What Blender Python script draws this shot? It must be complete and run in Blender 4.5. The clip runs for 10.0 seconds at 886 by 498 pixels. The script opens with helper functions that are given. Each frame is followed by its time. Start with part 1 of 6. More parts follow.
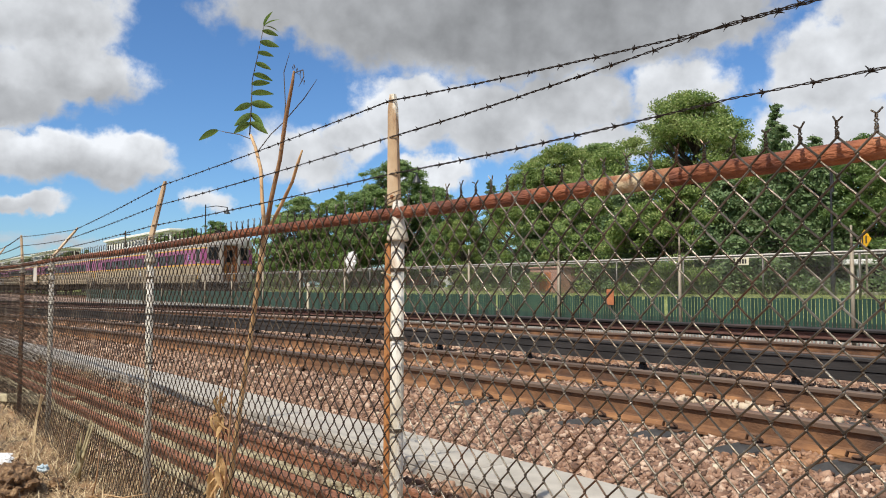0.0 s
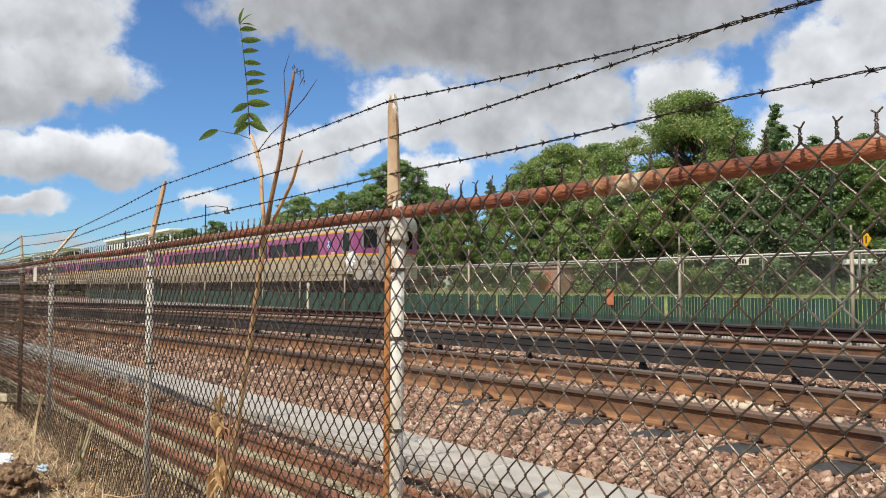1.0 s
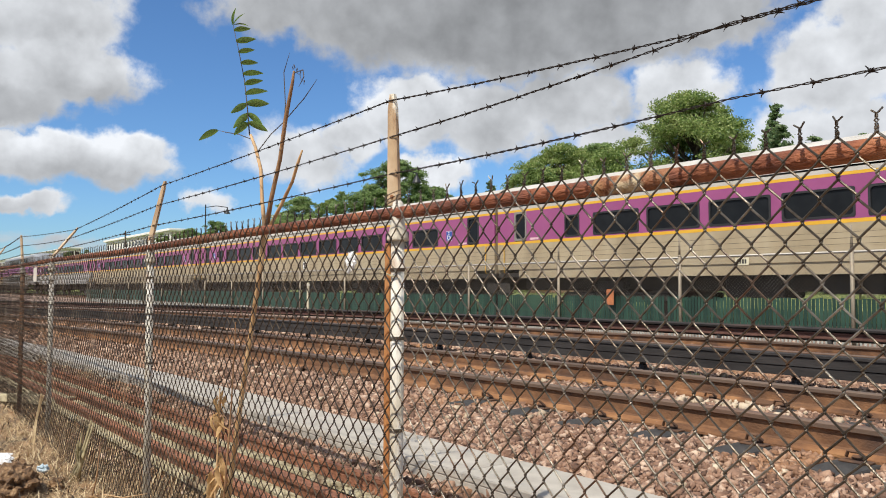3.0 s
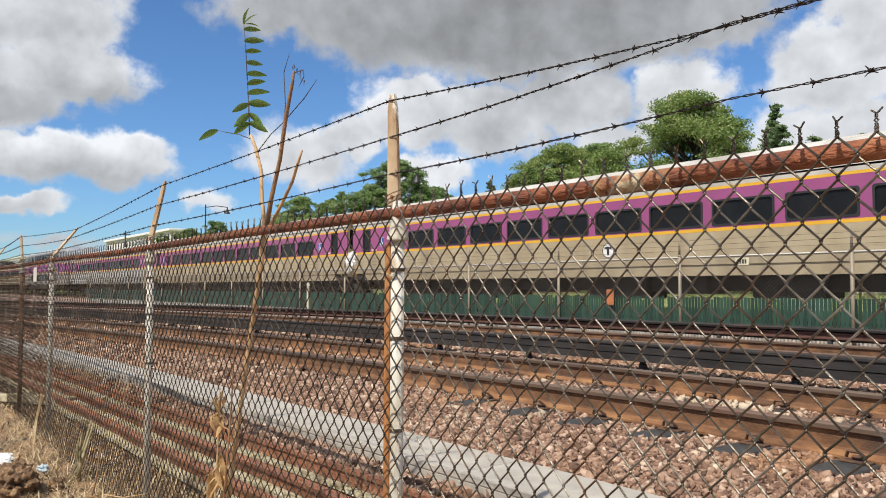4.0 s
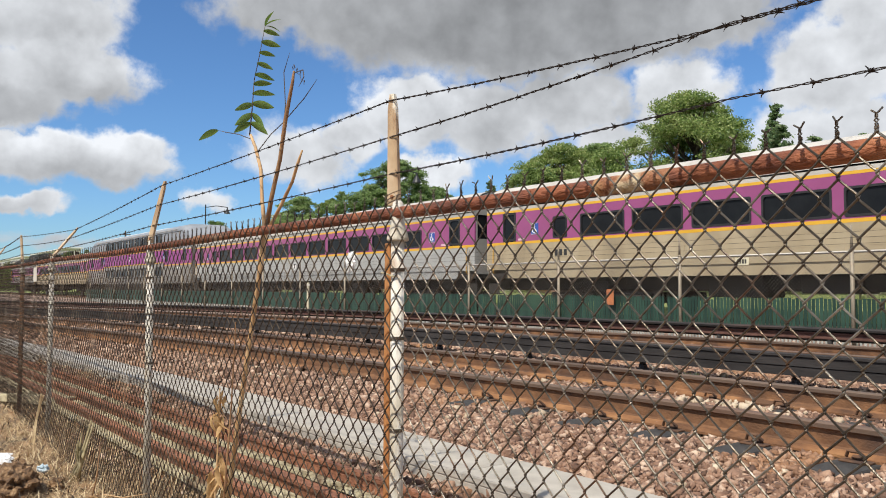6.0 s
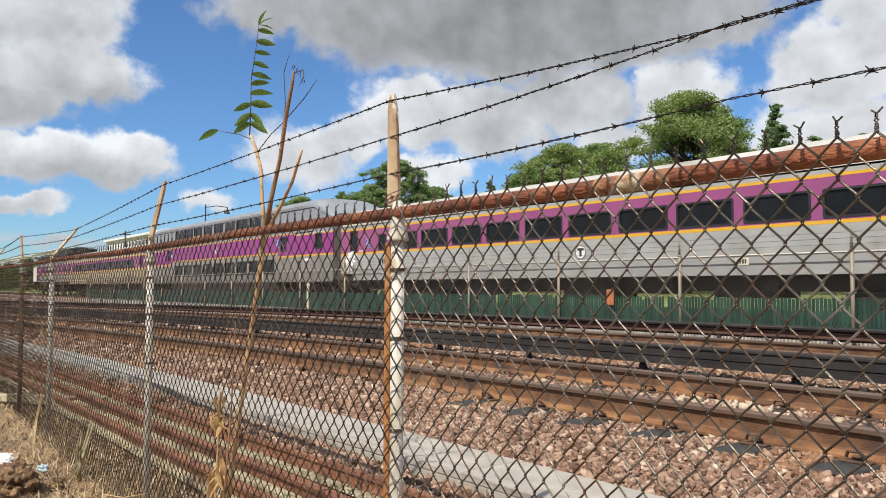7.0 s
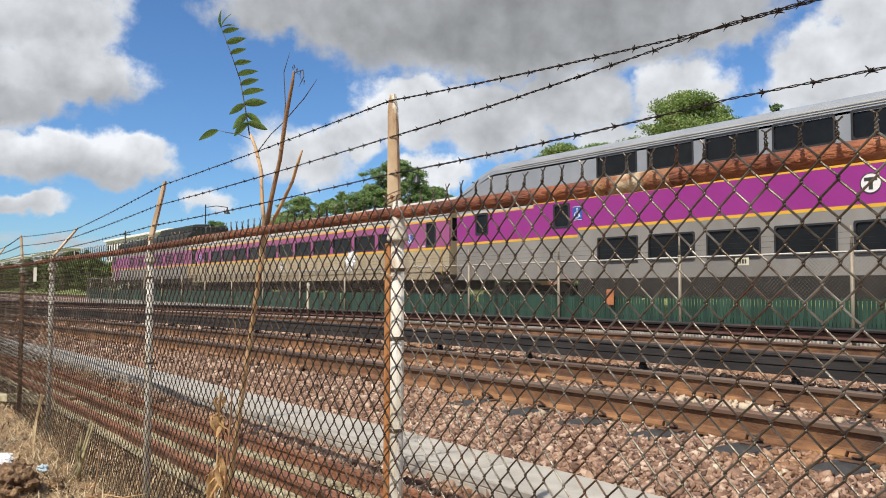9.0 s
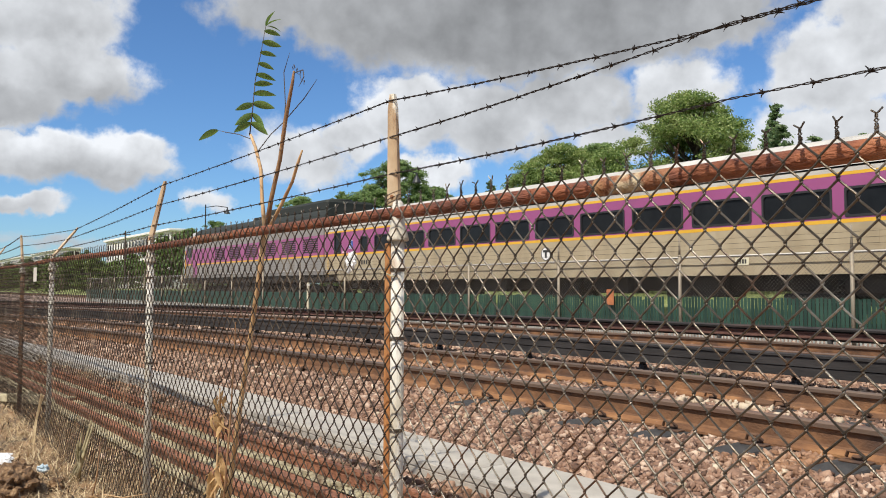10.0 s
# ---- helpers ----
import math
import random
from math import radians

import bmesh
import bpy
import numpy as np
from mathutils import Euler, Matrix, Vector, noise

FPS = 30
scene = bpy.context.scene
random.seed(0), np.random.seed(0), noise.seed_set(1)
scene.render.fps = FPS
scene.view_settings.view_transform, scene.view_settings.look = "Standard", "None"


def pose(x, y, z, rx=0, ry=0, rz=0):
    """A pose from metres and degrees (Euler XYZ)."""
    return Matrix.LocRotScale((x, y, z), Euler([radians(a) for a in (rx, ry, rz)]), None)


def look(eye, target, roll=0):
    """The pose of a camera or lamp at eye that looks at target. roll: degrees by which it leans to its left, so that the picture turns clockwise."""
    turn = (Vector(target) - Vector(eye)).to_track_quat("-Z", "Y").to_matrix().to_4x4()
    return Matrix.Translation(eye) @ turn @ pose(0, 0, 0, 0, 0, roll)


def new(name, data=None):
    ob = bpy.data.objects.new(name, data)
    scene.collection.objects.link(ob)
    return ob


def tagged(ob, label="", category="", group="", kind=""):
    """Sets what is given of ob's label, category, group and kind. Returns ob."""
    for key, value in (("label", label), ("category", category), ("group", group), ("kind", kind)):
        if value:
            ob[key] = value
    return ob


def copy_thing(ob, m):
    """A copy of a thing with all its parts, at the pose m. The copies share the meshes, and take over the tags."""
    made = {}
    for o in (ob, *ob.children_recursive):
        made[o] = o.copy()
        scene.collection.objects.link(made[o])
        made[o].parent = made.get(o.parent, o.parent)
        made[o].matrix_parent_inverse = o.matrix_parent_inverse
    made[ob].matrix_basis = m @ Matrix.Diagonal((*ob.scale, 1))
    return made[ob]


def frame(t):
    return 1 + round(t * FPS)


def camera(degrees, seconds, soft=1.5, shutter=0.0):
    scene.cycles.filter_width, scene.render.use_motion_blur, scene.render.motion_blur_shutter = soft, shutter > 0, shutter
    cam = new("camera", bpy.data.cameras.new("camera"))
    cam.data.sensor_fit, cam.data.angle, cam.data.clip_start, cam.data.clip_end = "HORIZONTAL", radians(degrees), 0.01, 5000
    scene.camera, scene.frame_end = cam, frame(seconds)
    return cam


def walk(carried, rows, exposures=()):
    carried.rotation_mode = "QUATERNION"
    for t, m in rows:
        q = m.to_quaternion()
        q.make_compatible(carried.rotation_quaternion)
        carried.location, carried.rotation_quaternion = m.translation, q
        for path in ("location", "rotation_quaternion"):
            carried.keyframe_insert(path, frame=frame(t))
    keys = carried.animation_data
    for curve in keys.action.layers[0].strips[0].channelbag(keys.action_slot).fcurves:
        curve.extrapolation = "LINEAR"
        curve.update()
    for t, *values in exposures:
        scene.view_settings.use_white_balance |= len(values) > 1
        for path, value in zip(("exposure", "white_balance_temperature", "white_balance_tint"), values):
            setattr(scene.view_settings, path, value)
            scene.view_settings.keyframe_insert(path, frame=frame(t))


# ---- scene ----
cam = camera(59.78, 10.0, soft=1.0)
EYE = 0.80
STAND = pose(0, 0, EYE, 92.81, 0, 53.19)
walk(cam, [(0.0, STAND), (10.0, STAND)], exposures=((0.0, 0.0), (10.0, 0.0)))

# ---- world and sun ----
SUN_FROM = Vector((0.20, -0.56, 0.79)).normalized()


def make_world():
    w = bpy.data.worlds.new("sky")
    scene.world = w
    w.use_nodes = True
    nt = w.node_tree
    nt.nodes.clear()
    n, link = nt.nodes.new, nt.links.new

    def math_node(op, a, b=None, c=None, clamp=False):
        m = n("ShaderNodeMath")
        m.operation, m.use_clamp = op, clamp
        for i, v in enumerate((a, b, c)):
            if v is None:
                continue
            if isinstance(v, (int, float)):
                m.inputs[i].default_value = v
            else:
                link(v, m.inputs[i])
        return m.outputs[0]

    sky = n("ShaderNodeTexSky")
    sky.sky_type, sky.sun_disc = "NISHITA", False
    sky.sun_elevation = math.asin(SUN_FROM.z)
    sky.sun_rotation = math.atan2(SUN_FROM.x, SUN_FROM.y)
    sky.air_density, sky.dust_density, sky.ozone_density = 1.0, 0.4, 2.0
    tc = n("ShaderNodeTexCoord")
    sep = n("ShaderNodeSeparateXYZ")
    link(tc.outputs["Generated"], sep.inputs[0])
    x, y, z = sep.outputs
    # azimuth to the right of the middle of the view, and elevation, both in degrees
    c, s = math.cos(radians(53.19)), math.sin(radians(53.19))
    fx = math_node("ADD", math_node("MULTIPLY", x, -s), math_node("MULTIPLY", y, c))
    rx = math_node("ADD", math_node("MULTIPLY", x, c), math_node("MULTIPLY", y, s))
    az = math_node("MULTIPLY", math_node("ARCTAN2", rx, fx), 57.2958)
    el = math_node("MULTIPLY", math_node("ARCSINE", z), 57.2958)
    comb = n("ShaderNodeCombineXYZ")
    link(az, comb.inputs[0])
    link(el, comb.inputs[1])

    def vec(op, a, b):
        m = n("ShaderNodeVectorMath")
        m.operation = op
        for i, v in enumerate((a, b)):
            if isinstance(v, tuple):
                m.inputs[i].default_value = v
            else:
                link(v, m.inputs[i])
        return m.outputs["Value"] if op == "DOT_PRODUCT" else m.outputs[0]

    def billows(scale, detail, offset, rough=0.55, out="Fac"):
        t = n("ShaderNodeTexNoise")
        t.inputs["Scale"].default_value, t.inputs["Detail"].default_value = scale, detail
        t.inputs["Roughness"].default_value = rough
        link(vec("ADD", comb.outputs[0], (offset, offset * 0.7, offset * 0.3)), t.inputs["Vector"])
        return t.outputs[out]

    big, fine = billows(0.13, 3.0, 31.0), billows(0.42, 8.0, 77.0, 0.6)
    warp = vec("MULTIPLY", vec("SUBTRACT", billows(0.30, 5.0, 12.0, 0.55, "Color"), (0.5, 0.5, 0.5)), (5.5, 3.6, 0.0))
    place = vec("ADD", comb.outputs[0], warp)
    # masses of cloud: azimuth, elevation, half width, half height, weight, shine above, shine below
    masses = (
        (6, 20.2, 16, 4.6, 1.3, 0.43, 0.36), (-8, 20.4, 8.0, 3.0, 1.1, 0.56, 0.48), (0, 27, 26, 4.5, 1.3, 0.46, 0.42), (19, 18.3, 4.5, 1.9, 1.0, 0.60, 0.50), (-13, 22.5, 5.0, 2.2, 1.0, 0.70, 0.60),
        (-2.4, 12.6, 3.8, 2.5, 1.1, 1.0, 0.72), (3.5, 12.2, 5.0, 2.7, 1.0, 0.66, 0.58), (9.5, 13.4, 4.6, 2.4, 1.0, 0.60, 0.66), (17.2, 13.4, 3.5, 2.5, 1.1, 1.0, 0.80), (-1, 8.4, 3.2, 1.5, 0.9, 0.95, 0.85), (12, 10.5, 3.5, 1.6, 0.8, 0.80, 0.80),
        (27.5, 14.2, 4.4, 3.0, 1.1, 0.95, 0.66), (31, 17.0, 4.0, 3.2, 1.1, 0.90, 0.75), (27, 9.8, 5.5, 2.6, 1.0, 0.86, 0.80), (36, 12, 5, 5, 1.0, 0.85, 0.7),
        (-29, 18.0, 5.6, 3.0, 1.15, 0.86, 0.55), (-26, 14.4, 4.2, 2.1, 1.1, 1.0, 0.46), (-30.5, 12.2, 4.4, 1.8, 1.0, 0.66, 0.38), (-37, 15, 5, 5, 1.0, 0.8, 0.5),
        (-28, 8.8, 5.2, 1.7, 1.1, 1.0, 0.52), (-23, 8.9, 3.6, 1.7, 1.1, 1.05, 0.52), (-28.5, 5.5, 2.8, 0.8, 0.9, 0.85, 0.60),
        (-11, 9.6, 4.4, 2.4, 0.85, 0.86, 0.74), (-6.5, 11.0, 2.8, 1.6, 0.8, 0.86, 0.74), (-17.5, 6.4, 2.4, 0.9, 0.62, 0.8, 0.7), (-26, 3.0, 9, 0.8, 0.45, 0.6, 0.5),
    )
    field = shine = total = None
    for a0, e0, ra, re, wt, above, below in masses:
        d = vec("MULTIPLY", vec("SUBTRACT", place, (a0, e0, 0.0)), (1 / ra, 1 / re, 0.0))
        g = math_node("MULTIPLY", math_node("EXPONENT", math_node("MULTIPLY", vec("DOT_PRODUCT", d, d), -0.9)), wt)
        lift = math_node("MULTIPLY_ADD", vec("DOT_PRODUCT", d, (0.0, 0.55, 0.0)), 1.0, 0.45, clamp=True)
        tone = math_node("MULTIPLY_ADD", lift, above - below, below)
        g2 = math_node("MULTIPLY", g, g)
        if field is None:
            field, shine, total = g, math_node("MULTIPLY", g2, tone), g2
        else:
            field, shine, total = math_node("MAXIMUM", field, g), math_node("MULTIPLY_ADD", g2, tone, shine), math_node("ADD", total, g2)
    # away from these masses scattered cumulus goes on all round and overhead
    far = math_node("MULTIPLY", math_node("ABSOLUTE", az), 0.02)
    away = math_node("MAXIMUM", math_node("SUBTRACT", far, 0.75, clamp=True), math_node("SUBTRACT", math_node("MULTIPLY", el, 0.04), 0.95, clamp=True))
    loose = math_node("MULTIPLY", math_node("MULTIPLY", away, 4.0, clamp=True), math_node("MULTIPLY", big, 0.85))
    field = math_node("MAXIMUM", field, loose)
    shine = math_node("DIVIDE", math_node("MULTIPLY_ADD", loose, 0.02, shine), math_node("ADD", total, math_node("MULTIPLY_ADD", loose, 0.025, 1e-4)))
    depth = math_node("ADD", field, math_node("MULTIPLY", math_node("SUBTRACT", fine, 0.5), 0.62))
    cover = n("ShaderNodeMapRange")
    cover.interpolation_type = "SMOOTHSTEP"
    link(depth, cover.inputs["Value"])
    cover.inputs["From Min"].default_value, cover.inputs["From Max"].default_value = 0.24, 0.56
    # rounded lumps: lighter crowns, greyer hollows, bright thin rims
    lumps = math_node("MULTIPLY", math_node("SUBTRACT", billows(0.36, 5.0, 5.0, 0.5), 0.5), 0.95)
    rim = math_node("MULTIPLY", math_node("SUBTRACT", 0.75, depth, clamp=True), 0.30)
    level = math_node("ADD", math_node("ADD", math_node("MULTIPLY", shine, math_node("ADD", lumps, 1.0)), rim), math_node("MULTIPLY", math_node("SUBTRACT", fine, 0.5), 0.10))
    level = math_node("MULTIPLY", math_node("MINIMUM", level, 1.06), CLOUD_RIM)
    ramp = n("ShaderNodeCombineColor")
    link(math_node("MULTIPLY", level, 0.965), ramp.inputs[0])
    link(level, ramp.inputs[1])
    link(math_node("MULTIPLY", level, 1.05), ramp.inputs[2])
    tint = n("ShaderNodeMix")
    tint.data_type, tint.blend_type = "RGBA", "MULTIPLY"
    tint.inputs[0].default_value = 1.0
    link(sky.outputs[0], tint.inputs[6])
    tint.inputs[7].default_value = (0.80, 1.16, 1.55, 1)
    mix = n("ShaderNodeMix")
    mix.data_type = "RGBA"
    link(cover.outputs[0], mix.inputs[0])
    link(tint.outputs[2], mix.inputs[6])
    link(ramp.outputs[0], mix.inputs[7])
    bg = n("ShaderNodeBackground")
    bg.inputs[1].default_value = 0.085
    link(mix.outputs[2], bg.inputs[0])
    out = n("ShaderNodeOutputWorld")
    link(bg.outputs[0], out.inputs[0])


CLOUD_RIM = 10.5
make_world()
sun_data = bpy.data.lights.new("sun", "SUN")
sun_data.energy, sun_data.angle, sun_data.color = 5.0, radians(0.6), (1.0, 0.92, 0.80)
sun_lamp = new("sun", sun_data)
sun_lamp.matrix_world = look(SUN_FROM * 50, (0, 0, 0))


# ---- materials ----
def material(name, stops, scale=8.0, rough=0.7, metal=0.0, bump=0.3, bump_scale=60.0, detail=6.0, coord="Object", stretch=(1, 1, 1), island=0.0, obrand=0.0, spots=None, translucent=0.0, spec=0.5):
    """Noise colour between the stops (position, colour), fine relief, optional second layer of spots (colour, scale, low, high)."""
    m = bpy.data.materials.new(name)
    m.use_nodes = True
    nt = m.node_tree
    n, link = nt.nodes.new, nt.links.new
    b = nt.nodes["Principled BSDF"]
    tc = n("ShaderNodeTexCoord")
    mp = n("ShaderNodeMapping")
    mp.inputs["Scale"].default_value = stretch
    link(tc.outputs[coord], mp.inputs[0])
    t = n("ShaderNodeTexNoise")
    t.inputs["Scale"].default_value, t.inputs["Detail"].default_value = scale, detail
    t.inputs["Roughness"].default_value = 0.6
    link(mp.outputs[0], t.inputs["Vector"])
    value = t.outputs["Fac"]
    for amount, node_type, sock in ((island, "ShaderNodeNewGeometry", "Random Per Island"), (obrand, "ShaderNodeObjectInfo", "Random")):
        if amount:
            g = n(node_type)
            a = n("ShaderNodeMath")
            a.operation = "MULTIPLY_ADD"
            link(g.outputs[sock], a.inputs[0])
            a.inputs[1].default_value = amount
            link(value, a.inputs[2])
            s = n("ShaderNodeMath")
            s.operation = "SUBTRACT"
            link(a.outputs[0], s.inputs[0])
            s.inputs[1].default_value = amount * 0.5
            value = s.outputs[0]
    r = n("ShaderNodeValToRGB")
    els = r.color_ramp.elements
    while len(els) < len(stops):
        els.new(0.5)
    for el, (p, c) in zip(els, stops):
        el.position, el.color = p, (*c, 1)
    link(value, r.inputs[0])
    colour = r.outputs[0]
    if spots:
        sc, ssc, lo, hi = spots
        t2 = n("ShaderNodeTexNoise")
        t2.inputs["Scale"].default_value, t2.inputs["Detail"].default_value = ssc, 5
        link(mp.outputs[0], t2.inputs["Vector"])
        mr = n("ShaderNodeMapRange")
        mr.inputs["From Min"].default_value, mr.inputs["From Max"].default_value = lo, hi
        link(t2.outputs["Fac"], mr.inputs["Value"])
        mx = n("ShaderNodeMix")
        mx.data_type = "RGBA"
        link(mr.outputs[0], mx.inputs[0])
        link(colour, mx.inputs[6])
        mx.inputs[7].default_value = (*sc, 1)
        colour = mx.outputs[2]
    link(colour, b.inputs["Base Color"])
    b.inputs["Metallic"].default_value = metal
    b.inputs["Specular IOR Level"].default_value = spec
    rr = n("ShaderNodeMapRange")
    rr.inputs["To Min"].default_value, rr.inputs["To Max"].default_value = max(0.02, rough - 0.12), min(1, rough + 0.12)
    link(t.outputs["Fac"], rr.inputs["Value"])
    link(rr.outputs[0], b.inputs["Roughness"])
    if bump:
        bn = n("ShaderNodeTexNoise")
        bn.inputs["Scale"].default_value, bn.inputs["Detail"].default_value = bump_scale, 6
        link(mp.outputs[0], bn.inputs["Vector"])
        bu = n("ShaderNodeBump")
        bu.inputs["Strength"].default_value, bu.inputs["Distance"].default_value = bump, 0.02
        link(bn.outputs["Fac"], bu.inputs["Height"])
        link(bu.outputs[0], b.inputs["Normal"])
    if translucent:
        tr = n("ShaderNodeBsdfTranslucent")
        link(colour, tr.inputs[0])
        ms = n("ShaderNodeMixShader")
        ms.inputs[0].default_value = translucent
        link(b.outputs[0], ms.inputs[1])
        link(tr.outputs[0], ms.inputs[2])
        link(ms.outputs[0], nt.nodes["Material Output"].inputs[0])
    return m


def lerp3(c, k):
    return tuple(min(1.0, v * k) for v in c)


def plain(name, c, rough=0.6, metal=0.0, var=0.18, **kw):
    return material(name, ((0.3, lerp3(c, 1 - var)), (0.7, lerp3(c, 1 + var))), rough=rough, metal=metal, **kw)


STRAW = material("straw_soil", ((0.25, (0.10, 0.055, 0.03)), (0.45, (0.25, 0.145, 0.075)), (0.6, (0.42, 0.28, 0.15)), (0.8, (0.55, 0.40, 0.24))), scale=9, rough=0.95, bump=0.9, bump_scale=40, spots=((0.07, 0.045, 0.03), 2.2, 0.52, 0.7))
BALLAST_BED = material("ballast_bed", ((0.3, (0.10, 0.07, 0.055)), (0.5, (0.27, 0.19, 0.155)), (0.75, (0.45, 0.34, 0.28))), scale=22, rough=0.95, bump=1.0, bump_scale=26, spots=((0.20, 0.10, 0.05), 1.3, 0.55, 0.75))
STONE = material("ballast_stone", ((0.05, (0.10, 0.055, 0.037)), (0.3, (0.21, 0.12, 0.08)), (0.6, (0.31, 0.19, 0.13)), (0.85, (0.42, 0.285, 0.205)), (1.0, (0.56, 0.43, 0.33))), scale=14, rough=0.9, bump=0.35, bump_scale=90, island=0.9, spots=((0.33, 0.17, 0.08), 0.8, 0.54, 0.72))
GRASS = material("grass", ((0.3, (0.11, 0.15, 0.035)), (0.5, (0.22, 0.27, 0.08)), (0.7, (0.36, 0.36, 0.16))), scale=3, rough=0.95, bump=0.8, bump_scale=50)
RUST = material("rust", ((0.25, (0.06, 0.026, 0.014)), (0.45, (0.20, 0.075, 0.03)), (0.62, (0.36, 0.15, 0.055)), (0.8, (0.47, 0.24, 0.11))), scale=5, rough=0.85, bump=0.4, bump_scale=80, stretch=(0.35, 1, 1))
RAIL_WEB = material("rail_rust", ((0.25, (0.06, 0.03, 0.017)), (0.5, (0.16, 0.078, 0.037)), (0.7, (0.30, 0.15, 0.068))), scale=5, rough=0.85, bump=0.35, bump_scale=70, stretch=(0.8, 1, 1), spots=((0.07, 0.04, 0.028), 3, 0.52, 0.66))
FOOT_RUST = material("foot_rust", ((0.3, (0.075, 0.036, 0.019)), (0.5, (0.21, 0.098, 0.042)), (0.75, (0.38, 0.20, 0.085))), scale=4, rough=0.9, bump=0.4, bump_scale=60, stretch=(0.7, 1, 1), spots=((0.09, 0.05, 0.03), 2.2, 0.54, 0.68))
RAIL_HEAD = material("rail_head", ((0.3, (0.07, 0.046, 0.034)), (0.7, (0.16, 0.11, 0.08))), scale=3, rough=0.55, metal=0.15, bump=0.1, stretch=(0.1, 1, 1), spots=((0.16, 0.09, 0.06), 2.0, 0.55, 0.7))
DARK_RUBBER = material("dark_pad", ((0.3, (0.02, 0.02, 0.022)), (0.7, (0.06, 0.058, 0.055))), scale=12, rough=0.8, bump=0.3)
COVERBOARD = material("coverboard", ((0.3, (0.018, 0.017, 0.017)), (0.7, (0.05, 0.045, 0.044))), scale=6, spec=0.25, rough=0.75, bump=0.2, stretch=(0.2, 1, 1), spots=((0.14, 0.07, 0.05), 1.5, 0.6, 0.75))
REDBROWN = material("red_brown_steel", ((0.3, (0.14, 0.053, 0.028)), (0.6, (0.31, 0.13, 0.066)), (0.8, (0.45, 0.23, 0.125))), scale=9, rough=0.8, bump=0.4, bump_scale=60, stretch=(0.3, 1, 1))
PALE_LIP = material("pale_lichen_edge", ((0.3, (0.16, 0.125, 0.07)), (0.5, (0.40, 0.35, 0.22)), (0.75, (0.62, 0.57, 0.42))), scale=14, rough=0.9, bump=0.4, stretch=(0.4, 1, 1), spots=((0.13, 0.07, 0.04), 6, 0.55, 0.7))
CONCRETE = material("trough_concrete", ((0.3, (0.31, 0.285, 0.245)), (0.7, (0.45, 0.42, 0.37))), scale=5, rough=0.9, bump=0.25, bump_scale=120, spots=((0.22, 0.20, 0.18), 1.4, 0.6, 0.78))
GALV = material("galvanised_wire", ((0.3, (0.03, 0.022, 0.015)), (0.48, (0.095, 0.078, 0.058)), (0.70, (0.31, 0.285, 0.24))), scale=6, rough=0.34, metal=0.7, bump=0.2, bump_scale=200, spots=((0.10, 0.055, 0.032), 4, 0.54, 0.68))
# darker, matt brown copy of the mesh wire, for panels farther left
WIRE_DARK = material("dark_brown_wire", ((0.3, (0.017, 0.011, 0.0075)), (0.52, (0.042, 0.029, 0.019)), (0.72, (0.15, 0.12, 0.085))), scale=4, rough=0.7, metal=0.0, bump=0.2, bump_scale=200, spec=0.3)
GALV_FAR = material("galvanised_far", ((0.3, (0.085, 0.078, 0.068)), (0.7, (0.18, 0.17, 0.15))), scale=2, rough=0.5, metal=0.5, bump=0)
BARB = material("barbed_steel", ((0.3, (0.018, 0.015, 0.014)), (0.7, (0.06, 0.05, 0.045))), scale=20, rough=0.6, metal=0.6, bump=0.2)
PIPE_RUST = material("pipe_rust", ((0.28, (0.055, 0.02, 0.013)), (0.45, (0.17, 0.052, 0.025)), (0.6, (0.30, 0.10, 0.042)), (0.78, (0.46, 0.22, 0.10))), scale=13, rough=0.72, bump=0.6, bump_scale=110, stretch=(0.4, 1, 1), spots=((0.45, 0.35, 0.23), 2.6, 0.66, 0.74))
POST_PAINT = material("post_flaking", ((0.3, (0.40, 0.33, 0.22)), (0.46, (0.56, 0.52, 0.43)), (0.66, (0.70, 0.69, 0.65))), scale=14, rough=0.7, bump=0.4, bump_scale=70, stretch=(1, 1, 0.3), spots=((0.27, 0.15, 0.07), 9, 0.54, 0.66))
ARM_PAINT = material("arm_flaking", ((0.28, (0.22, 0.12, 0.06)), (0.45, (0.42, 0.30, 0.18)), (0.75, (0.55, 0.43, 0.29))), scale=9, rough=0.7, bump=0.4, bump_scale=70, stretch=(1, 1, 0.3), spots=((0.66, 0.61, 0.50), 12, 0.575, 0.61))
COUPLING = material("worn_coupling", ((0.3, (0.10, 0.04, 0.022)), (0.5, (0.25, 0.10, 0.045)), (0.7, (0.42, 0.24, 0.11))), scale=16, rough=0.7, bump=0.5, bump_scale=90, spots=((0.62, 0.54, 0.36), 7, 0.52, 0.60))
FAR_POST = plain("far_post", (0.29, 0.25, 0.19), 0.6, 0.3, spots=((0.25, 0.14, 0.08), 3, 0.58, 0.7))
SLAT = material("green_slat", ((0.2, (0.012, 0.037, 0.026)), (0.8, (0.026, 0.070, 0.048))), scale=2, rough=0.5, bump=0.1, island=0.7)
RUST_BAR = material("rust_orange_bar", ((0.3, (0.20, 0.075, 0.025)), (0.5, (0.40, 0.17, 0.055)), (0.75, (0.52, 0.27, 0.10))), scale=9, rough=0.8, bump=0.4, stretch=(1, 1, 0.3), spots=((0.10, 0.05, 0.03), 6, 0.56, 0.68))
# pale copy of the slat colour: sunlit whiteness painted in
PALE_SLAT = material("sunlit_slat_foot", ((0.2, (0.25, 0.27, 0.25)), (0.8, (0.50, 0.51, 0.47))), scale=2, rough=0.7, bump=0, island=0.8)
CONDUCTOR = plain("dull_conductor", (0.095, 0.045, 0.034), 0.7, 0.2, var=0.35)
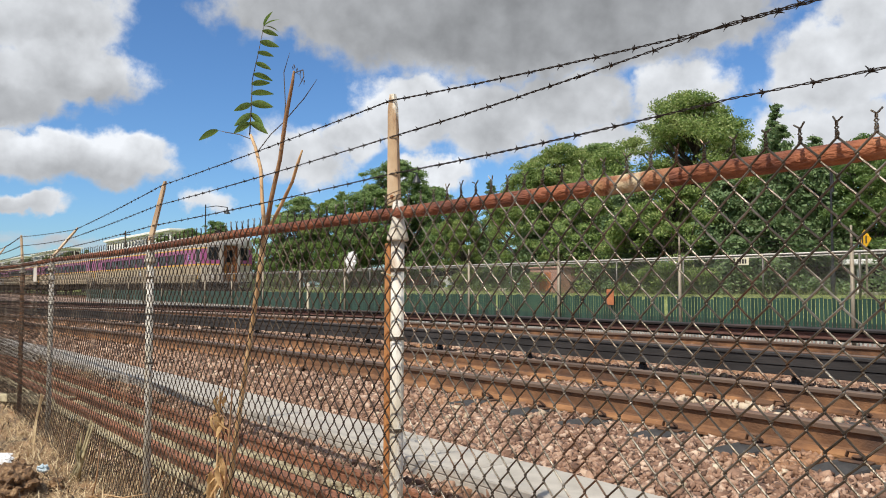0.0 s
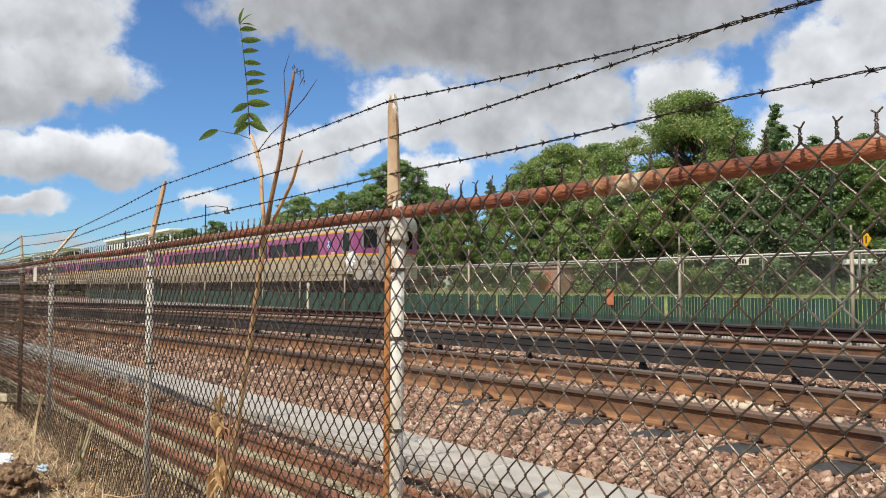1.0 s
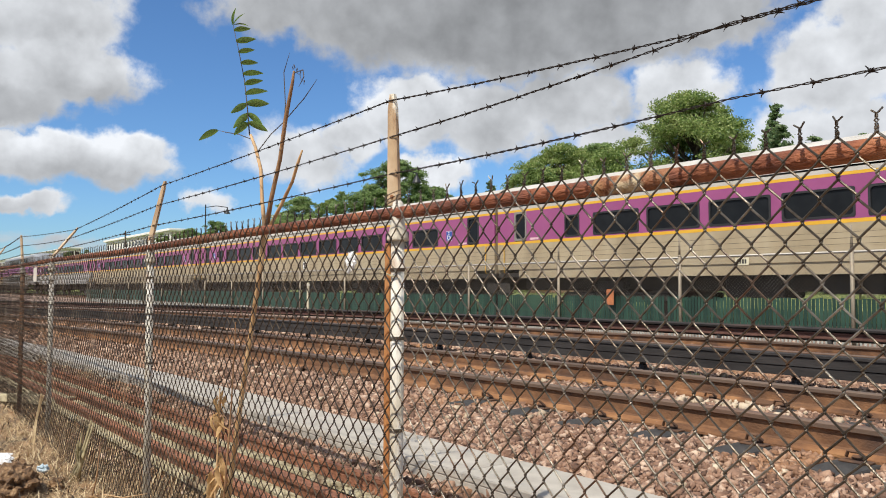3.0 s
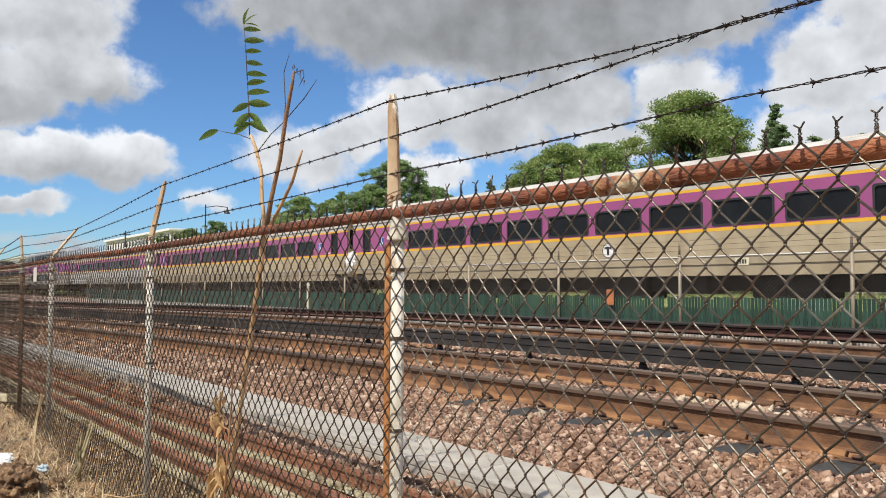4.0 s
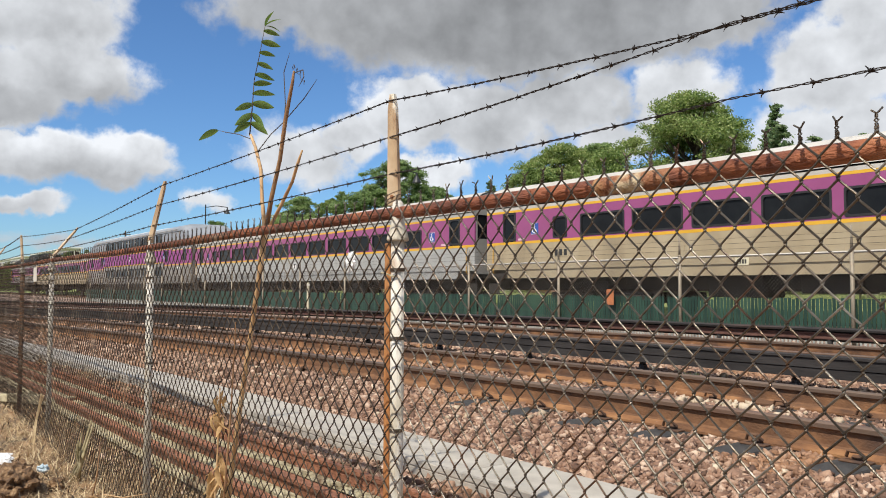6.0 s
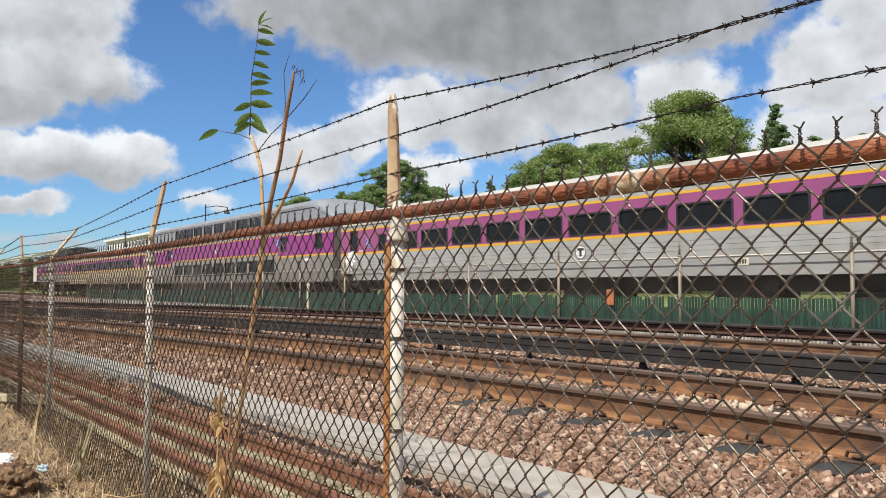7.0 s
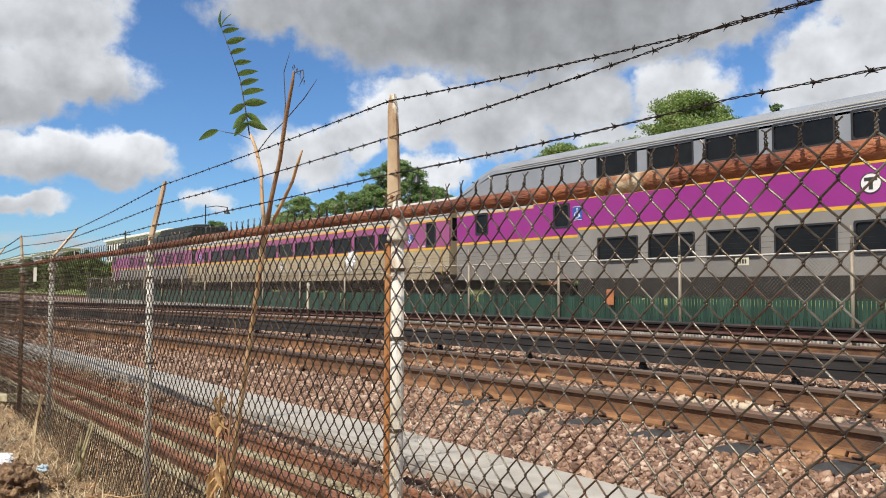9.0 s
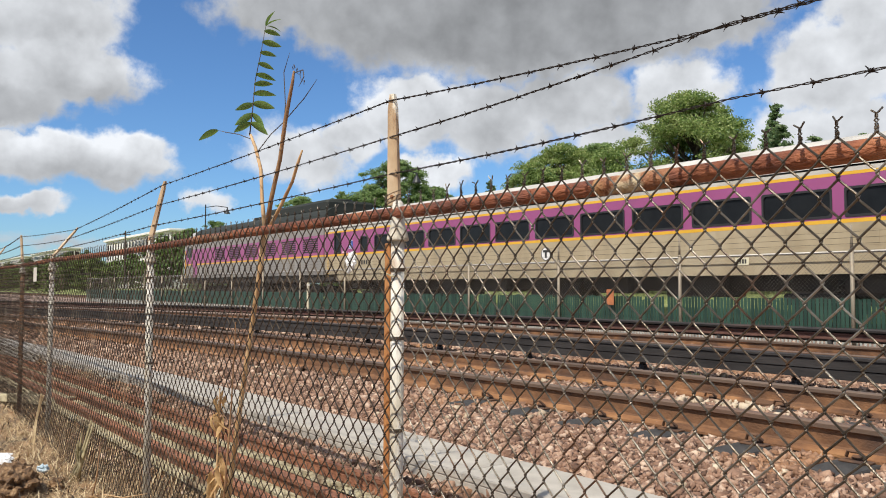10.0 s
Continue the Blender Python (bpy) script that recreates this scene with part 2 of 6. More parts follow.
WIRE_PALE = plain("pale_rail_pipe", (0.38, 0.36, 0.33), 0.5, 0.4)


# ---- mesh tools ----
class Shape:
    """Collects vertices and faces of one mesh."""

    def __init__(self):
        self.v, self.f = [], []

    def add(self, verts, faces):
        k = len(self.v)
        self.v.extend(tuple(p) for p in verts)
        self.f.extend(tuple(i + k for i in face) for face in faces)
        return self

    def box(self, x0, x1, y0, y1, z0, z1, bevel=0.0):
        if not bevel:
            p = [(x, y, z) for x in (x0, x1) for y in (y0, y1) for z in (z0, z1)]
            return self.add(p, [(0, 1, 3, 2), (4, 6, 7, 5), (0, 4, 5, 1), (2, 3, 7, 6), (0, 2, 6, 4), (1, 5, 7, 3)])
        b = min(bevel, abs(x1 - x0) * 0.45, abs(y1 - y0) * 0.45, abs(z1 - z0) * 0.45)
        ring = lambda z, i: [(x0 + i + b, y0 + i, z), (x1 - i - b, y0 + i, z), (x1 - i, y0 + i + b, z), (x1 - i, y1 - i - b, z), (x1 - i - b, y1 - i, z), (x0 + i + b, y1 - i, z), (x0 + i, y1 - i - b, z), (x0 + i, y0 + i + b, z)]
        return self.loft([ring(z0, b * 0.6), ring(z0 + b, 0), ring(z1 - b, 0), ring(z1, b * 0.6)])

    def loft(self, rings, closed=True, caps=True):
        n = len(rings[0])
        k = len(self.v)
        for r in rings:
            self.v.extend(tuple(p) for p in r)
        for i in range(len(rings) - 1):
            for j in range(n if closed else n - 1):
                a, b = k + i * n + j, k + i * n + (j + 1) % n
                self.f.append((a, b, b + n, a + n))
        if caps and closed:
            self.f.append(tuple(range(k + n - 1, k - 1, -1)))
            self.f.append(tuple(range(k + (len(rings) - 1) * n, k + len(rings) * n)))
        return self

    def tube(self, path, radius, n=6, caps=True):
        pts = [Vector(p) for p in path]
        radii = [float(r) for r in radius] if isinstance(radius, (list, tuple)) else [float(radius)] * len(pts)
        rings, side = [], None
        for i, p in enumerate(pts):
            d = (pts[min(i + 1, len(pts) - 1)] - pts[max(i - 1, 0)])
            d = d.normalized() if d.length > 1e-9 else Vector((0, 0, 1))
            if side is None:
                side = d.cross(Vector((0.3, 0.2, 0.93))).normalized()
            side = (side - d * side.dot(d))
            side = side.normalized() if side.length > 1e-6 else d.orthogonal().normalized()
            up = d.cross(side)
            rings.append([p + radii[i] * (side * math.cos(2 * math.pi * j / n) + up * math.sin(2 * math.pi * j / n)) for j in range(n)])
        return self.loft(rings, caps=caps)

    def disc(self, centre, axis, r, depth, n=16, rim=0.0):
        c, a = Vector(centre), Vector(axis).normalized()
        p = [c - a * depth / 2, c - a * depth / 2 + a * rim, c + a * depth / 2 - a * rim, c + a * depth / 2]
        return self.tube(p if rim else [p[0], p[3]], [r - rim, r, r, r - rim] if rim else r, n)

    def sweep(self, profile, path, caps=True):
        """A profile of (across, up) drawn along a level path of (x, y, z)."""
        rings = []
        for i, p in enumerate(path):
            a, b = Vector(path[max(i - 1, 0)]), Vector(path[min(i + 1, len(path) - 1)])
            d = b - a
            d.z = 0
            d.normalize()
            s = Vector((-d.y, d.x, 0))
            rings.append([Vector(p) + s * u + Vector((0, 0, w)) for u, w in profile])
        return self.loft(rings, caps=caps)

    def mesh(self, name, mat, smooth=False):
        me = bpy.data.meshes.new(name)
        me.from_pydata(self.v, [], self.f)
        me.materials.append(mat)
        if smooth:
            me.polygons.foreach_set("use_smooth", [True] * len(me.polygons))
        me.update()
        return me


def part(name, shape, mat, parent=None, label="", smooth=False, at=None):
    ob = new(name, shape if isinstance(shape, bpy.types.Mesh) else shape.mesh(name, mat, smooth))
    if parent is not None:
        ob.parent = parent
    if at is not None:
        ob.matrix_basis = at
    if label:
        tagged(ob, label)
    return ob


def thing(name, label, category, at=None, group="", kind=""):
    ob = new(name)
    ob.empty_display_size = 0.2
    if at is not None:
        ob.matrix_basis = at
    return tagged(ob, label, category, group, kind)


def solid(name, shape, mat, label, category, group="", kind="", smooth=False, at=None):
    return tagged(part(name, shape, mat, None, "", smooth, at), label, category, group, kind)


def quick_mesh(name, verts, faces, mat):
    """A triangle mesh from arrays."""
    me = bpy.data.meshes.new(name)
    me.vertices.add(len(verts))
    me.vertices.foreach_set("co", np.asarray(verts, np.float32).ravel())
    me.loops.add(faces.size)
    me.loops.foreach_set("vertex_index", faces.astype(np.int32).ravel())
    me.polygons.add(len(faces))
    me.polygons.foreach_set("loop_start", np.arange(0, faces.size, faces.shape[1], dtype=np.int32))
    me.materials.append(mat)
    me.update(calc_edges=True)
    return me


RNG = np.random.default_rng(11)


# ---- the lie of the land ----
def bend(x):
    """How far the near tracks swing towards the fence, x metres along."""
    d = max(0.0, -2.7 - x)
    return -(0.03 * d + 0.0043 * d * d) if d < 30 else -(0.9 + 3.87 + 0.288 * (d - 30) * math.exp(-(d - 30) / 60))


def shelf(x, y):
    """Height of the ground."""
    if 1.5 < y < 4.1:
        y -= 0.6 * bend(max(x, -30.0)) * min(1.0, (y - 1.5) / 0.7) * min(1.0, (4.1 - y) / 0.7)
    knots = ((-600, -0.8), (-40, -0.8), (0.4, -0.78), (1.3, -0.75), (1.65, -0.69), (2.0, -0.58), (2.25, -0.47), (2.40, -0.375), (2.5, -0.305), (3.1, -0.28), (3.6, -0.24), (4.1, -0.215), (8.2, -0.215), (9.0, -0.215), (11.6, -0.22), (12.6, -0.3), (13.6, -0.26), (14.5, -0.2), (18.4, -0.18), (20, 0.1), (24, 0.52), (60, 0.62), (900, 0.62))
    for (a, za), (b, zb) in zip(knots, knots[1:]):
        if y <= b:
            k = (y - a) / (b - a)
            return za + (zb - za) * k
    return knots[-1][1]


def ground_sheet():
    xs = sorted(set([-1500, -900, -500, -300, -200, -140, -100, -80] + [i * 1.5 for i in range(-44, 9)] + [-16 + i * 0.25 for i in range(0, 70)] + [20, 30, 50, 90, 160, 300, 700, 1500]))
    ys = sorted(set([-1500, -600, -200, -60, -20, -8, -4, -2, -1, 14.5, 16, 18.4, 20, 22, 24, 27, 31, 36, 60, 120, 300, 700, 1500] + [i * 0.2 for i in range(-4, 73)]))
    s = Shape()
    for x in xs:
        for y in ys:
            z = shelf(x, y)
            if -20 < x < 6 and -1 < y < 4.2:
                k = 1.0 if y < 2.0 else 0.2
                z += k * (0.05 * noise.noise(Vector((x * 1.7, y * 1.7, 0))) + 0.03 * noise.noise(Vector((x * 6, y * 6, 3))))
            s.v.append((x, y, z))
    m = len(ys)
    zones = []
    for i in range(len(xs) - 1):
        for j in range(m - 1):
            s.f.append((i * m + j, (i + 1) * m + j, (i + 1) * m + j + 1, i * m + j + 1))
            yc, xc = (ys[j] + ys[j + 1]) / 2, (xs[i] + xs[i + 1]) / 2
            zones.append(0 if yc < 2.0 + 0.3 * noise.noise(Vector((xc, 0, 0))) else 1 if yc < 18.4 else 2)
    me = s.mesh("ground", STRAW, True)
    me.materials.append(BALLAST_BED)
    me.materials.append(GRASS)
    me.polygons.foreach_set("material_index", zones)
    return tagged(new("ground", me), "dry straw-strewn soil, stone ballast bed and grass bank", "ground", kind="structure")


ground_sheet()


def fragment():
    """Corners and faces of a block that is then broken into a crushed stone."""
    v = np.array([(x, y, z) for x in (-1, 1) for y in (-1, 1) for z in (-1, 1)], float) * 0.62
    f = np.array([(0, 1, 3), (0, 3, 2), (4, 6, 7), (4, 7, 5), (0, 4, 5), (0, 5, 1), (2, 3, 7), (2, 7, 6), (0, 2, 6), (0, 6, 4), (1, 5, 7), (1, 7, 3)])
    return v, f


def turns(k):
    """k random rotation matrices."""
    q = RNG.normal(size=(k, 4))
    q /= np.linalg.norm(q, axis=1)[:, None]
    w, x, y, z = q.T
    return np.stack([1 - 2 * (y * y + z * z), 2 * (x * y - z * w), 2 * (x * z + y * w), 2 * (x * y + z * w), 1 - 2 * (x * x + z * z), 2 * (y * z - x * w), 2 * (x * z - y * w), 2 * (y * z + x * w), 1 - 2 * (x * x + y * y)], 1).reshape(k, 3, 3)


def stones(name, spots, size_low, size_high, mat, label, sink=0.25):
    k = len(spots)
    v0, f0 = fragment()
    size = RNG.uniform(size_low, size_high, k) * np.where(RNG.random(k) < 0.12, 1.4, 1.0)
    v = (v0[None] * RNG.uniform(0.55, 1.35, (k, 8, 1)) + RNG.normal(0, 0.20, (k, 8, 3))) * (size[:, None] * RNG.uniform(0.6, 1.4, (k, 3)))[:, None, :]
    v = np.einsum("kij,knj->kni", turns(k), v)
    v[:, :, 2] *= 0.85
    c = np.array([(x, y, shelf(x, y) + zz) for x, y, zz in spots])
    c[:, 2] += size * sink
    v += c[:, None, :]
    f = (f0[None] + (np.arange(k) * 8)[:, None, None]).reshape(-1, 3)
    ob = new(name, quick_mesh(name, v.reshape(-1, 3), f, mat))
    return tagged(ob, label, "ballast", kind="stuff")


def scatter(x0, x1, y0, y1, per_m2, curve=True):
    k = int((x1 - x0) * (y1 - y0) * per_m2)
    xs, ys = RNG.uniform(x0, x1, k), RNG.uniform(y0, y1, k)
    return [(x, y + (bend(x) * min(1.0, max(0.0, (y - 2.0) / 2.0)) if curve else 0), RNG.normal(0, 0.008)) for x, y in zip(xs, ys)]


def on_pad(p):
    """Sleeper ends that stick out of the ballast."""
    return abs((1.6 - p[0] + 0.31) % 0.62 - 0.31) < 0.13 and 4.13 < p[1] - bend(p[0]) < 4.6 and p[0] > -5.4


stones("ballast_stones", [p for p in scatter(-7.5, 1.0, 2.2, 4.62, 2100) if not (2.62 < p[1] - 0.62 * bend(p[0]) < 3.06) and not on_pad(p)], 0.011, 0.029, STONE, "pinkish crushed stone ballast beside the rails")
stones("ballast_stones", [p for p in scatter(-7.5, 1.0, 4.6, 8.9, 1100)], 0.013, 0.031, STONE, "pinkish crushed stone ballast between the rails")
stones("ballast_stones", [p for p in scatter(-17, -7.5, 2.6, 9.0, 330) if not (2.62 < p[1] - 0.62 * bend(p[0]) < 3.06)], 0.022, 0.044, STONE, "pinkish crushed stone ballast along the bend")
stones("ballast_stones", [(x, y + 0.6 * bend(x), z) for x, y, z in scatter(-13, 1.0, 1.75, 2.36, 240, False)] + [(x, y + 0.6 * bend(x), z) for x, y, z in scatter(-13, 1.0, 2.38, 2.66, 900, False)], 0.013, 0.032, STONE, "loose gravel strewn between the scrap rails")
stones("ballast_stones", scatter(-30, -17, 2.0, 9.0, 60), 0.05, 0.09, STONE, "pinkish crushed stone ballast further along")
stones("ballast_stones", scatter(-22, 2, 8.9, 13.4, 80), 0.035, 0.06, STONE, "greyish stone ballast under the far track")


# ---- near tracks ----
def bent_path(y0, x0=-60.0, x1=6.0, step=0.75, z=0.0):
    n = int((x1 - x0) / step)
    return [(x1 - (x1 - x0) * i / n, y0 + bend(x1 - (x1 - x0) * i / n), z) for i in range(n + 1)]


WEB = [(-0.07, -0.186), (0.07, -0.186), (0.07, -0.174), (0.02, -0.152), (0.009, -0.135), (0.009, -0.048), (0.033, -0.038), (-0.033, -0.038), (-0.009, -0.048), (-0.009, -0.135), (-0.02, -0.152), (-0.07, -0.174)]
HEAD = [(-0.0345, -0.0375), (0.0345, -0.0375), (0.036, -0.012), (0.028, -0.002), (0.015, 0.0), (-0.015, 0.0), (-0.028, -0.002), (-0.036, -0.012)]


def track(y_near, label):
    """Two running rails on plates and sleepers."""
    t = thing("railway_track", label, "railway track")
    for y in (y_near, y_near + 1.505):
        r = part("rail", Shape().sweep(WEB, bent_path(y)), RAIL_WEB, t, "rusty steel rail")
        part("rail_head", Shape().sweep(HEAD, bent_path(y)), RAIL_HEAD, r, "worn grey rail head", smooth=False)
        part("rail_foot", Shape().sweep([(-0.073, -0.188), (0.073, -0.188), (0.073, -0.172), (0.024, -0.148), (-0.024, -0.148), (-0.073, -0.172)], bent_path(y)), FOOT_RUST, r, "orange rust along the rail foot")
    tie = Shape().box(-0.12, 0.12, -0.47, 1.62, -0.145, 0, 0.012).mesh("sleeper", DARK_RUBBER)
    plate = Shape().box(-0.085, 0.085, -0.16, 0.16, 0, 0.012, 0.004).box(-0.035, 0.035, -0.11, -0.075, 0.010, 0.035, 0.008).box(-0.035, 0.035, 0.075, 0.11, 0.010, 0.035, 0.008).mesh("tie_plate", RAIL_WEB)
    clip = Shape().tube([(-0.05, -0.13, 0.03), (-0.03, -0.15, 0.065), (0.03, -0.15, 0.065), (0.05, -0.12, 0.035), (0.0, -0.085, 0.03)], 0.010, 6).mesh("rail_clip", RAIL_WEB)
    for i in range(42):
        x = 1.6 - i * 0.62
        a = math.degrees(math.atan2(bend(x + 0.3) - bend(x - 0.3), 0.6))
        s = part("sleeper", tie, None, t, at=pose(x, y_near + bend(x), -0.1885 if x > -5.4 else -0.215, 0, 0, a))
        for dy in (0, 1.505):
            part("tie_plate", plate, None, s, at=pose(0, dy, 0.001))
            part("rail_clip", clip, None, s, at=pose(0, dy, 0.002))
            part("rail_clip", clip, None, s, at=pose(0, dy, 0.002, 0, 0, 180))
    return t


track(4.61, "rusty track with dark sleepers bedded in pinkish ballast")
track(9.40, "rusty far track bedded in ballast before the slatted fence")


def third_rail(y0, label, lift, hand=1):
    t = thing("third_rail", label, "third rail")
    part("conductor_rail", Shape().sweep([(-0.05, 0.0), (0.05, 0.0), (0.05, 0.015), (0.015, 0.03), (0.015, 0.07), (0.04, 0.08), (0.04, 0.10), (-0.04, 0.10), (-0.04, 0.08), (-0.015, 0.07), (-0.015, 0.03), (-0.05, 0.015)], bent_path(y0, z=lift)), CONDUCTOR, t, "dull dark red conductor rail")
    part("cover_board", Shape().sweep([(0.075, 0.125), (0.085, 0.155), (0.06, 0.168), (-0.15, 0.172), (-0.15, 0.150), (0.055, 0.145), (0.06, 0.125)] if hand > 0 else [(0.15, 0.172), (-0.06, 0.168), (-0.085, 0.155), (-0.075, 0.125), (-0.06, 0.125), (-0.055, 0.145), (0.15, 0.150)], bent_path(y0, z=lift)), COVERBOARD, t, "dark grey protective cover")
    for u, low, high in ((-0.1125 * hand, -0.04, 0.048), (-0.122 * hand, 0.056, 0.145)):
        part("side_board", Shape().sweep([(u - 0.0125, low), (u + 0.0125, low), (u + 0.0125, high), (u - 0.0125, high)], bent_path(y0, z=lift)), COVERBOARD, t, "dark grey protective board")
    ins = Shape().box(-0.05, 0.05, -0.06, 0.06, -0.19, -0.12, 0.01).disc((0, 0, -0.10), (0, 0, 1), 0.05, 0.05, 10, 0.01).disc((0, 0, -0.04), (0, 0, 1), 0.04, 0.08, 10, 0.01)
    me = ins.mesh("insulator", DARK_RUBBER)
    for i in range(18):
        x = 1.4 - i * 1.83
        part("insulator", me, None, t, at=pose(x, y0 + bend(x), lift))
    return t


third_rail(7.52, "dark covered power rail standing beside the near track", -0.035, -1)
third_rail(11.95, "dark covered power rail before the green slatted fence", 0.0)


def trough():
    t = thing("cable_trough", "pale grey concrete cable trough with lidded top", "cable trough")
    for i in range(26):
        x = 2.2 - i * 1.0
        a = math.degrees(math.atan2(0.6 * (bend(x) - bend(x - 1)), 1.0)) + RNG.normal(0, 0.12)
        y = 2.83 + 0.62 * bend(x - 0.5)
        dz = RNG.normal(0, 0.003)
        part("trough_section", Shape().box(-0.498, 0.498, -0.221, 0.221, -0.16, -0.045, 0.004), CONCRETE, t, at=pose(x, y, -0.19 + dz, 0, 0, a)) if i < 1 else part("trough_section", bpy.data.meshes["trough_section"], None, t, at=pose(x, y, -0.19 + dz, 0, 0, a))
        part("trough_lid", Shape().box(-0.4985, 0.4985, -0.225, 0.225, -0.044, 0.0, 0.008), CONCRETE, t, at=pose(x, y, -0.19 + dz, 0, 0, a)) if i < 1 else part("trough_lid", bpy.data.meshes["trough_lid"], None, t, at=pose(x, y, -0.19 + dz, 0, 0, a))
    return t


trough()


def old_rail(y0, z, label, lean, swing):
    """A scrapped rail lying by the fence, its foot turned up to show a pale edge."""
    t = thing("scrap_rail", label, "steel rail", group="scrap rails by the fence")
    c, s = math.cos(radians(lean)), math.sin(radians(lean))
    spin = lambda prof: [(u * c - w * s, u * s + w * c) for u, w in prof]
    path = [(3 - i * 0.7, y0 + 0.012 * math.sin(i * 0.9) + swing * bend(3 - i * 0.7), z + 0.012 * math.sin(i * 0.57 + y0)) for i in range(34)]
    part("web", Shape().sweep(spin([(-0.010, -0.036), (0.010, -0.036), (0.012, 0.022), (0.030, 0.032), (0.030, 0.055), (-0.030, 0.055), (-0.030, 0.032), (-0.012, 0.022)]), path), REDBROWN, t, "red-brown rusted web")
    part("foot", Shape().sweep(spin([(-0.06, -0.052), (0.046, -0.052), (0.066, -0.072), (0.078, -0.067), (0.074, -0.042), (0.05, -0.040), (-0.06, -0.040)]), path), PALE_LIP, t, "pale lichen-covered flange edge")
    nut = bpy.data.meshes.get("nut") or Shape().disc((0, 0, 0), (0, 0, 1), 0.014, 0.026, 6, 0.003).mesh("nut", PALE_LIP)
    for k in range(9):
        x, y, zz = path[4 + k * 2]
        part("nut", nut, None, t, at=pose(x + 0.13 * (k % 3), y - 0.052, zz - 0.034))
    return t


old_rail(2.36, -0.345, "red-brown scrap rail lying beside the cable trough", 8, 0.6)
old_rail(2.12, -0.405, "red-brown scrap rail with a pale flange", -6, 0.5)
old_rail(1.92, -0.475, "red-brown scrap rail with a pale flange near the fence", -10, 0.36)


# ---- the near fence ----
FY = 1.46
POSTS = (0.84, -2.285, -5.24, -8.62, -10.42, -13.5, -16.6)
PITCH = 0.0718
RISE = 0.080


def link_strand(x, z0, rows, r, turn, wob=0.0):
    """One zigzag wire of the mesh, hooked round its neighbours."""
    pts = []
    for i in range(rows + 1):
        sx = turn if i % 2 else -turn
        o = wob * noise.noise(Vector((x * 2.3, i * 0.11, 5)))
        px, pz = x + sx * (PITCH * 0.25 + r * 0.3) + o, z0 + i * RISE * 0.5 + 0.3 * o
        for du, dw, dv in ((-0.0048, -0.0072, -0.4), (0.0004, -0.0028, -1.0), (0.0004, 0.0028, 1.0), (-0.0048, 0.0072, 0.4)):
            pts.append((px + sx * du, dv * r * sx, pz + dw))
    return pts


def mesh_panel(x0, x1, z0, z1, r, sides, wob):
    s = Shape()
    n = round((x1 - x0) / PITCH) * 2
    rows = int((z1 - z0) / (RISE * 0.5))
    rows -= rows % 2
    for k in range(n):
        x = x0 + (k + 0.5) * PITCH * 0.5
        s.tube(link_strand(x, z1 - rows * RISE * 0.5, rows, r, 1 if k % 2 else -1, wob), r, sides, caps=False)
    return s


